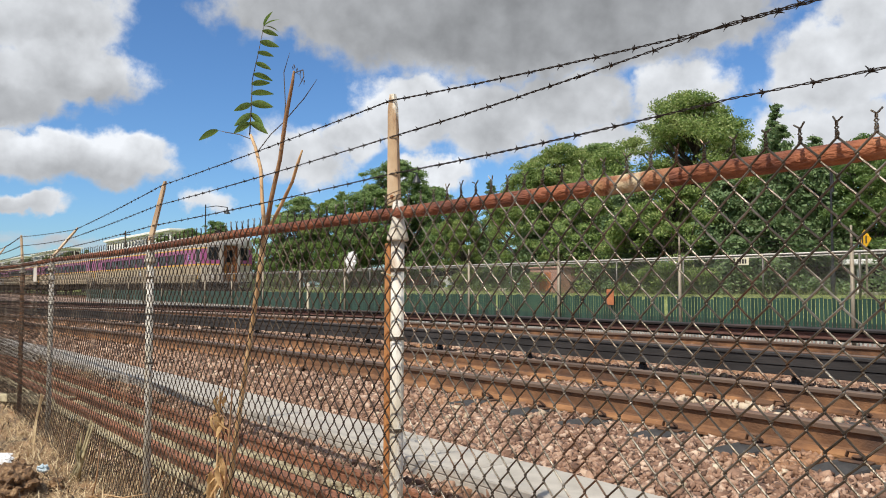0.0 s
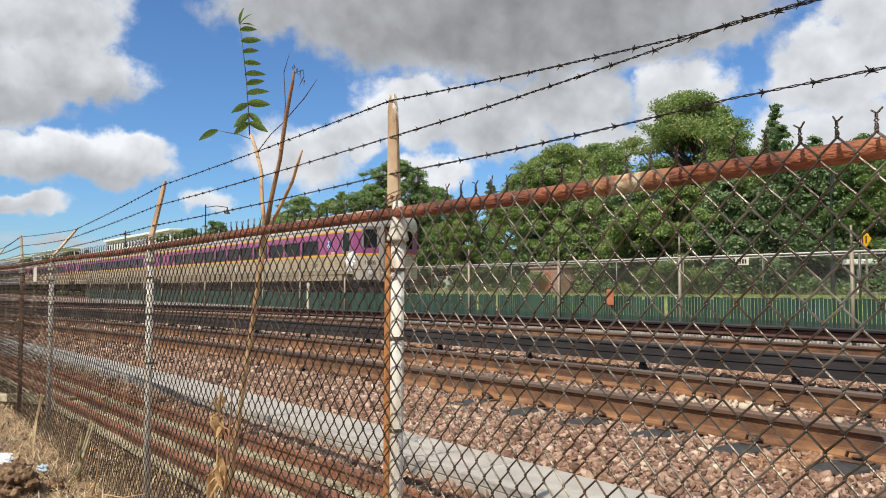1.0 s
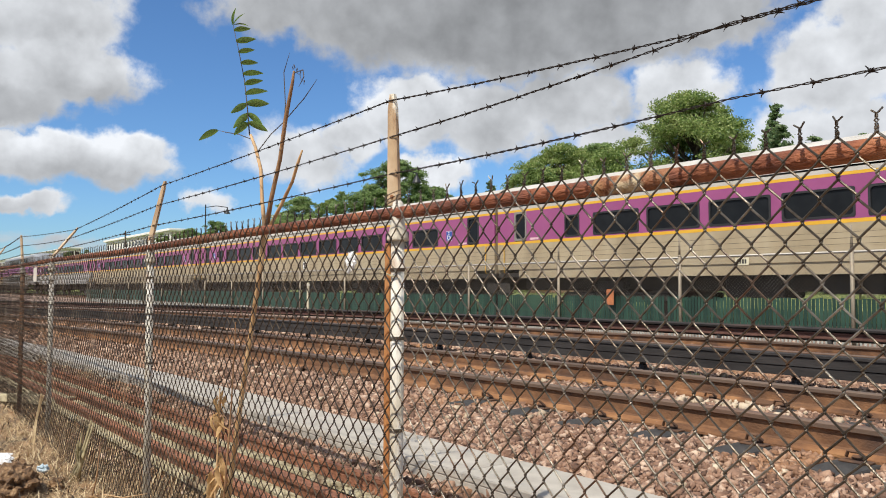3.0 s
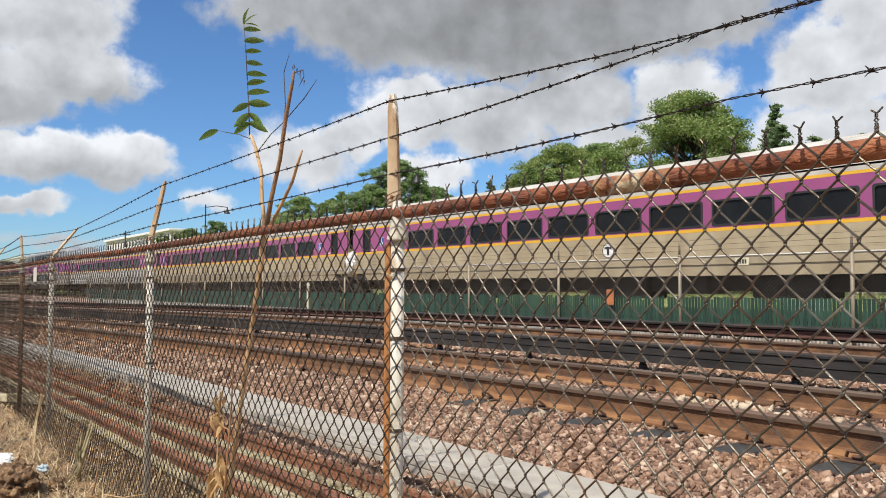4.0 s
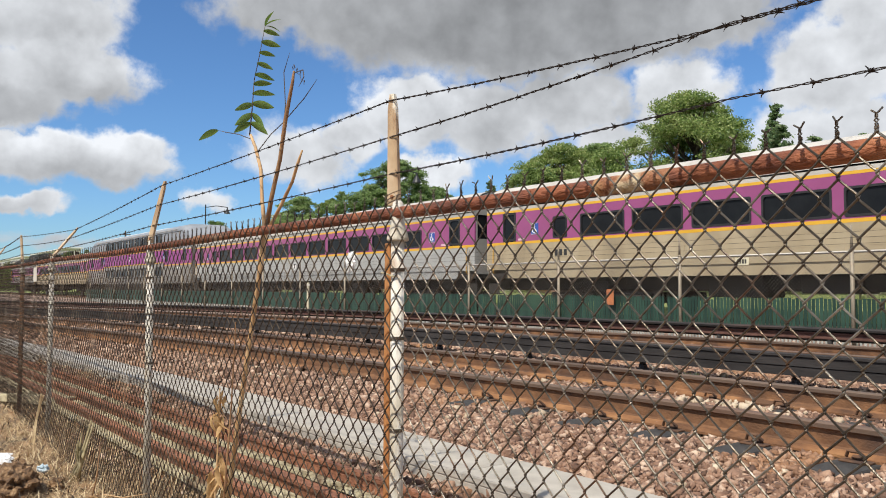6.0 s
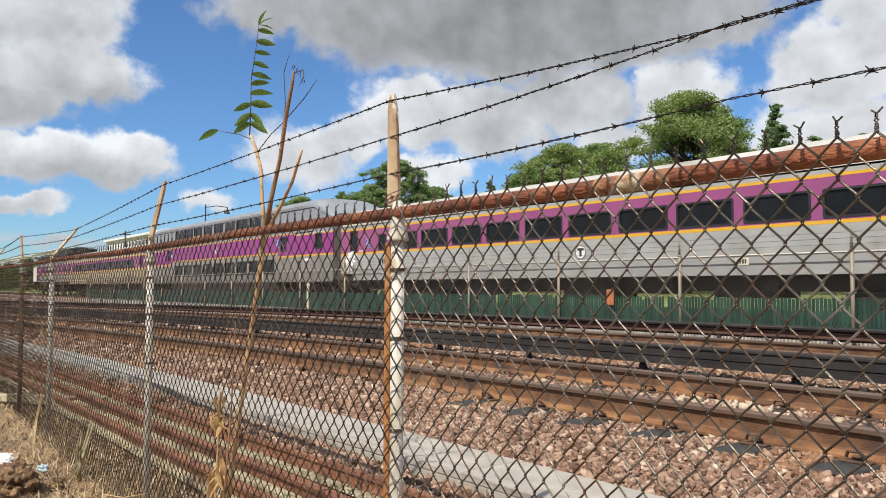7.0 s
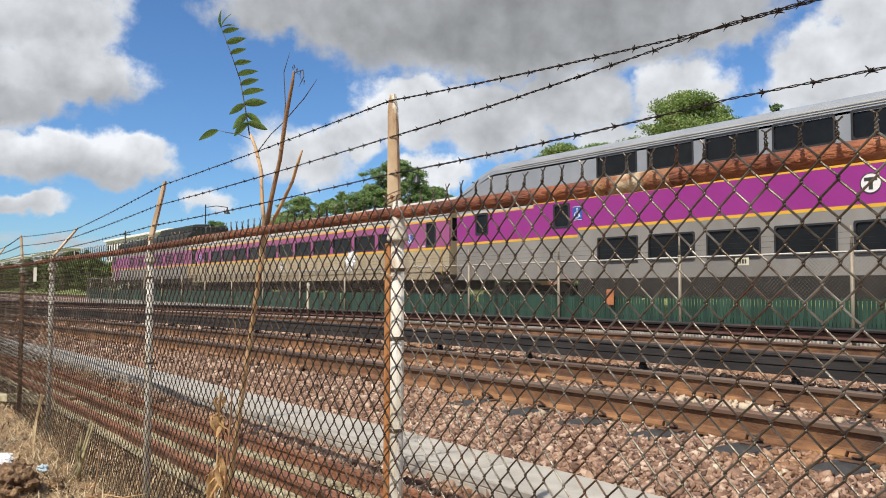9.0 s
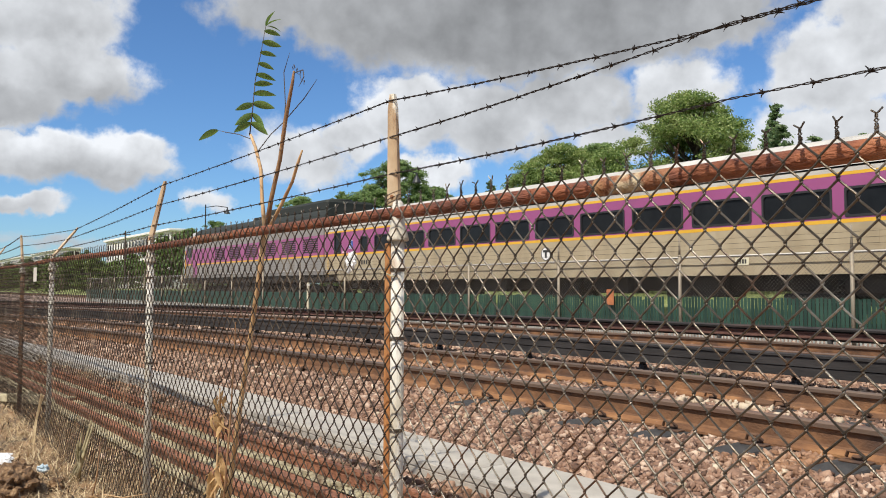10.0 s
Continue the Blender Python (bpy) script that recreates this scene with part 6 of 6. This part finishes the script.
BLADE = material("straw_blade", ((0.2, (0.22, 0.14, 0.07)), (0.5, (0.45, 0.33, 0.18)), (0.8, (0.66, 0.54, 0.34))), scale=10, rough=0.85, bump=0, island=0.8)
CLOD = material("clod", ((0.3, (0.035, 0.02, 0.011)), (0.5, (0.15, 0.085, 0.042)), (0.75, (0.40, 0.27, 0.15))), scale=26, rough=0.95, bump=1.0, bump_scale=30)
WEED_STEM = material("withered_stem", ((0.3, (0.13, 0.10, 0.05)), (0.5, (0.30, 0.25, 0.14)), (0.75, (0.48, 0.42, 0.26))), scale=22, rough=0.9, bump=0.5, stretch=(1, 1, 0.2))
FOAM = plain("white_foam", (0.78, 0.77, 0.75), 0.8, var=0.05, bump=0.3)

SY = 1.545
sapling = thing("sapling", "tan cut-back sapling growing up through the fence", "sapling", pose(-3.495, SY, -0.5))
OX, OZ = -3.44, -0.5
stem = lambda *p: [(x - OX, dy, z - OZ) for x, dy, z in p]
part("stem", Shape().tube(stem((-3.95, 0.0, -0.55), (-3.80, 0.01, 0.05), (-3.63, 0.0, 0.5), (-3.54, 0.01, 0.85), (-3.45, 0.0, 1.08)), [0.014, 0.013, 0.012, 0.012, 0.017], 8), STALK, sapling, "peeling tan main stem", smooth=True)
part("stem", Shape().tube(stem((-3.45, 0.0, 1.07), (-3.49, 0.0, 1.22), (-3.51, 0.0, 1.38), (-3.58, 0.0, 1.50), (-3.64, 0.0, 1.57)), [0.012, 0.009, 0.0085, 0.008, 0.007], 8), STALK, sapling, smooth=True)
part("stem", Shape().tube(stem((-3.44, 0.0, 1.07), (-3.385, 0.0, 1.22), (-3.29, 0.0, 1.40), (-3.235, 0.0, 1.58), (-3.165, 0.0, 1.74), (-3.15, 0.0, 1.79)), [0.013, 0.011, 0.0095, 0.010, 0.0075, 0.005], 8), STALK_BROWN, sapling, "brown cut-back stem", smooth=True)
part("stem", Shape().tube(stem((-3.42, 0.0, 1.07), (-3.30, 0.01, 1.18), (-3.18, 0.01, 1.28), (-3.10, 0.0, 1.36), (-3.06, 0.0, 1.41)), [0.010, 0.0085, 0.0075, 0.007, 0.004], 8), STALK, sapling, smooth=True)
for p in (((-3.56, 0, 1.47), (-3.42, 0.01, 1.54), (-3.30, 0.02, 1.58), (-3.10, 0.03, 1.66), (-2.98, 0.03, 1.72)), ((-3.26, 0, 1.50), (-3.28, 0.02, 1.66), (-3.30, 0.02, 1.82), (-3.24, 0.02, 1.90)), ((-3.15, 0, 1.78), (-3.08, 0.01, 1.78), (-3.05, 0.0, 1.74), (-3.08, -0.01, 1.70)), ((-3.64, 0, 1.55), (-3.80, 0.0, 1.60), (-3.98, 0.0, 1.64), (-4.10, 0.0, 1.67))):
    part("twig", Shape().tube(stem(*p), [0.0024] * (len(p) - 1) + [0.001], 5), BARK, sapling, "thin bare twig")


curl = [(-3.150 + 0.030 * q + 0.012 * math.cos(q * 5), 0.01, 1.79 + 0.012 * math.sin(q * 5) - 0.028 * q * q * 0.35) for q in np.linspace(0, 3.0, 26)]
part("tendril", Shape().tube(stem(*curl), 0.0014, 5), BARK, sapling, "curling dry tendril")
curl = [(-3.155 + 0.016 * math.cos(q) * (1 - q / 14), 0.0, 1.80 + 0.014 * math.sin(q) * (1 - q / 14) + 0.002 * q) for q in np.linspace(0, 8.0, 24)]
part("tendril", Shape().tube(stem(*curl), 0.0014, 5), BARK, sapling)


def leaflet(length, width, droop):
    """A pointed, folded, drooping leaflet along +x."""
    s = Shape()
    rows = []
    for k in range(9):
        q = k / 8
        w = width * math.sin(math.pi * min(1, q * 0.93 + 0.05)) ** 0.8 * (1 - 0.35 * q)
        x, z = length * q, -droop * length * q * q
        rows.append([(x, -w / 2, z + w * 0.18), (x, 0, z), (x, w / 2, z + w * 0.18)])
    s.loft(rows, closed=False)
    top = len(s.v)
    return s


LEAFLET = leaflet(0.105, 0.040, 0.25).mesh("leaflet", FROND_LEAF, True)
single = part("leaflet", LEAFLET, None, sapling, "single yellowing leaf", at=pose(-4.10 - OX, 0, 1.67 - OZ, 40, 22, 238))
single.scale = (1.1, 1.3, 1)
# the frond in two rigid lengths that sway
RIDGE = 0.288


def frond_piece(name, n, sizes, thick, tip):
    r = part(name, Shape().tube([(0.0, 0, 0), (0.004, 0, RIDGE * 0.5), (0.0, 0, RIDGE)], [thick, thick * 0.85, thick * 0.6], 6), BARK, sapling, "leafy green frond", smooth=True)
    for k in range(n):
        z = RIDGE * (k + 0.5) / n if tip else RIDGE * (k + 1.3) / (n + 0.8)
        for side in (0, 180):
            if side and (tip or k > 2):
                continue
            l = part("leaflet", LEAFLET, None, r)
            sc = sizes * RNG.uniform(0.9, 1.15)
            if side:
                l.matrix_basis = pose(-0.002, 0.004, z, RNG.uniform(40, 70), 25 + RNG.uniform(-15, 15), 240 + RNG.uniform(-20, 20)) @ Matrix.Diagonal((sc * 0.85, sc, sc, 1))
            else:
                l.matrix_basis = pose(0.002, -0.004, z, RNG.uniform(-60, -35), (28 if not tip and k < 2 else -4) + RNG.uniform(-9, 9), 58 + RNG.uniform(-18, 18)) @ Matrix.Diagonal((sc, sc * 1.1, sc, 1))
    if tip:
        for a in (-30, 0, 35):
            part("leaflet", LEAFLET, None, r, at=pose(0, 0, RIDGE, 10, -50 + a, 58 + a) @ Matrix.Diagonal((0.8, 0.8, 0.8, 1)))
    return r


FROND_LOW = frond_piece("frond", 5, 1.05, 0.0035, False)
FROND_TOP = frond_piece("frond_tip", 5, 0.85, 0.0022, True)

# dry stalks and hanging leaves by the sapling's foot
dry = thing("dead_weed", "dry tan weed with hanging curled leaves at the fence", "weed", pose(-3.74, 1.42, -0.72))
part("stalk", Shape().tube([(-0.08, 0, -0.05), (-0.06, 0.0, 0.35), (-0.02, 0.0, 0.72), (0.0, 0.0, 1.02)], [0.007, 0.006, 0.004, 0.0025], 6), STALK, dry)
part("stalk", Shape().tube([(-0.02, 0, -0.05), (0.03, 0.01, 0.4), (0.10, 0.02, 0.95), (0.14, 0.02, 1.35)], [0.006, 0.005, 0.004, 0.002], 6), STALK_BROWN, dry)
# two hanging bunches: height, spread, how many leaves
for low, high, side, count in ((0.86, 1.02, 0.02, 16), (0.40, 0.70, 0.03, 26), (0.10, 0.45, 0.06, 26)):
    for k in range(count):
        z = RNG.uniform(low, high)
        part("dry_leaf", bpy.data.meshes.get("dry_leaf") or leaflet(0.10, 0.040, 0.9).mesh("dry_leaf", DRY, True), None, dry, at=pose(-0.05 + 0.05 * z + RNG.normal(0, side), RNG.normal(0, 0.02), z, RNG.uniform(-60, 60), RNG.uniform(45, 95), RNG.uniform(0, 360)) @ Matrix.Scale(RNG.uniform(0.5, 1.05), 4))
weed = thing("dead_weed", "yellowish twisted weed stems leaning on the fence", "weed", pose(-6.72, 1.36, -0.78))
for k in range(9):
    a = RNG.uniform(0, 6.28)
    part("stalk", Shape().tube([(0.04 * math.cos(a), 0.04 * math.sin(a), 0), (0.1 + 0.06 * math.cos(a), 0.03, 0.2), (0.24 + 0.12 * math.cos(a), 0.03 + 0.06 * math.sin(a), 0.42 + 0.12 * math.sin(a))], [0.017, 0.013, 0.006], 7), WEED_STEM, weed, smooth=True)
bine = thing("dead_weed", "thin dry stems curling up against a fence post", "weed", pose(-8.35, 1.36, -0.78))
for k in range(4):
    part("stalk", Shape().tube([(0.05 * k, -0.05, 0), (0.02 * k - 0.06, 0, 0.3), (0.05 * k, 0.03, 0.55)], 0.0035, 5), BLADE, bine)

# litter on the soil
crumple("soil_clod", 0.19, CLOD, "dark brown root clod on the straw", "clod", pose(-6.62, 0.93, -0.66), 5, (1.3, 0.85, 0.75), 0.36, 3.0)
crumple("foam_scrap", 0.085, FOAM, "torn white foam scrap lying on the clod", "litter", pose(-6.85, 0.86, -0.52), 9, (1.9, 1.1, 0.35), 0.5)
crumple("paper_scrap", 0.045, plain("blue_white_paper", (0.45, 0.55, 0.62), 0.7, var=0.15), "pale blue paper scrap on the straw", "litter", pose(-7.15, 1.22, -0.70), 12, (1.2, 0.8, 0.6), 0.7)
plank = thing("old_timber", "grey weathered timber lying beyond the fence", "timber", pose(-10.6, 1.62, -0.56, 0, -4, 12))
part("beam", Shape().box(-1.3, 1.3, -0.06, 0.06, -0.05, 0.05, 0.012), PALE_LIP, plank)
part("end_plate", Shape().box(1.3, 1.31, -0.05, 0.05, -0.04, 0.04), RUST, plank)


def straw(name, k, x0, x1, y0, y1, low, high, mat, label, rise):
    rng = np.random.default_rng(k)
    xs, ys = rng.uniform(x0, x1, k), rng.uniform(y0, y1, k)
    c = np.array([(x, y, shelf(x, y) + 0.02 + 0.05 * noise.noise(Vector((x * 1.7, y * 1.7, 0)))) for x, y in zip(xs, ys)])
    a = rng.uniform(0, 2 * math.pi, k)
    ln = rng.uniform(low, high, k)
    d = np.stack([np.cos(a), np.sin(a), rng.uniform(-0.1, rise, k)], 1) * ln[:, None]
    w = np.stack([-np.sin(a), np.cos(a), np.zeros(k)], 1) * rng.uniform(0.0015, 0.004, k)[:, None]
    m = c + d * 0.5 + np.array([0, 0, 1.0]) * (ln * 0.12)[:, None]
    v = np.stack([c - w, c + w, m + w * 0.8, m - w * 0.8, c + d], 1).reshape(-1, 3)
    f = np.array([(0, 1, 2), (0, 2, 3), (3, 2, 4)])
    f = (f[None] + (np.arange(k) * 5)[:, None, None]).reshape(-1, 3)
    return tagged(new(name, quick_mesh(name, v, f, mat)), label, "straw", kind="stuff")


straw("straw_litter", 26000, -13, -3.5, -0.6, 2.3, 0.04, 0.20, BLADE, "loose dry straw on the soil", 0.5)
straw("twig_litter", 7000, -13, -3.5, -0.4, 2.4, 0.05, 0.22, BARK, "dark twigs and stems among the straw", 0.7)
straw("straw_litter", 1300, -9.5, -3.2, 1.2, 1.9, 0.06, 0.15, BLADE, "dry grass standing along the fence foot", 1.6)
straw("bank_grass", 30000, -70, 5, 18.2, 27, 0.10, 0.28, GRASS, "short grass on the bank", 2.2)

tag_x = bearing_x(0.22, 1.44)
tag = thing("fence_tag", "small pale plate wired to the near fence", "sign", pose(tag_x, 1.44, 0.93))
part("plate", Shape().box(-0.09, 0.09, -0.004, 0.0, -0.075, 0.075, 0.0015), PALE_WALL, tag)
part("tie_wire", Shape().tube([(0, 0, 0.06), (0.005, 0.012, 0.075), (0, 0.02, 0.06)], 0.002, 5), GALV, tag)

# pale chips and a weed between the rails
PALE_STONE = material("pale_chip", ((0.3, (0.40, 0.31, 0.215)), (0.7, (0.60, 0.50, 0.37))), scale=16, rough=0.9, bump=0.3, island=0.5)
chips = [(x, y + bend(x), 0.02) for x, y in zip(RNG.normal(-3.75, 0.40, 90), RNG.normal(5.78, 0.09, 90))] + [(x, y + bend(x), 0.02) for x, y in zip(RNG.uniform(-9, 0, 160), RNG.uniform(3.2, 8.0, 160))]
stones("pale_chips", chips, 0.014, 0.034, PALE_STONE, "pale limestone chips lying between the rails", 0.6)
sprig = thing("weed", "small green weed sprouting from the ballast", "weed", pose(-5.05, 7.05, -0.2))
SPRIG_LEAF = leaflet(0.09, 0.018, 0.3).mesh("blade", FROND_LEAF, True)
for k in range(14):
    part("blade", SPRIG_LEAF, None, sprig, at=pose(RNG.normal(0, 0.03), RNG.normal(0, 0.03), 0.01, 0, RNG.uniform(-80, -30), RNG.uniform(0, 360)))
crumple("foam_scrap", 0.07, FOAM, "white scrap lying beside the far track", "litter", pose(-20.9, 6.3, -0.14), 17, (2.2, 0.8, 0.4), 0.5)
crumple("soil_clod", 0.07, CLOD, "small dark root lump on the straw", "clod", pose(-6.55, 1.22, -0.72), 23, (1.0, 0.9, 0.9), 0.4, 2.6)
vine = thing("dead_weed", "long bare vine trailing across the fence foot", "weed", pose(-6.2, 1.40, -0.76))
part("stalk", Shape().tube([(0, -0.1, 0.0), (0.35, -0.02, 0.10), (0.8, 0.0, 0.17), (1.3, 0.01, 0.30)], [0.006, 0.005, 0.004, 0.002], 6), STALK, vine, smooth=True)
part("stalk", Shape().tube([(0.15, -0.05, 0.0), (0.18, -0.02, 0.2), (0.17, 0.0, 0.42)], [0.007, 0.006, 0.003], 6), STALK_BROWN, vine, smooth=True)


def motions():
    for back, car in CARS:
        walk(car, [(k * 0.1, pose(-43.1 - back + 17.0 * k * 0.1, TRAIN_Y, 0)) for k in range(101)])
    # wheels roll at the train's pace
    for wheel, x in WHEELS:
        walk(wheel, [(k / 30, pose(x, 1.525, 0.46, 0, math.degrees(17.0 * k / 30 / 0.46), 0)) for k in range(301)])
    # the frond: seconds, lean of its lower length, lean of its tip (degrees)
    sway = ((0.0, 2, 11), (0.5, -3, 0), (1.0, -4, -7), (1.5, 5, 15), (2.0, -9, -13), (2.5, -8, -20), (3.2, -5, -8), (4.0, -3, -4), (4.5, -2, -4), (5.0, 2, 6), (5.5, 6, 13), (6.2, 3, 9), (7.0, 1, 7), (7.5, -14, -27), (8.0, -3, -1), (8.2, -18, -56), (8.5, -22, -52), (9.0, -10, -20), (9.5, -15, -22), (10.0, 5, 10))
    low, top = [], []
    swing = lambda a: pose(0, 0, 0, 0, 0, 60) @ pose(0, 0, 0, 0, a, 0) @ pose(0, 0, 0, 0, 0, -60)
    for t, a, b in sway:
        m = Matrix.Translation((-3.655 - OX, 0, 1.57 - OZ)) @ swing(a)
        low.append((t, m))
        top.append((t, Matrix.Translation(m @ Vector((0, 0, RIDGE))) @ swing(b)))
    walk(FROND_LOW, low)
    walk(FROND_TOP, top)


motions()
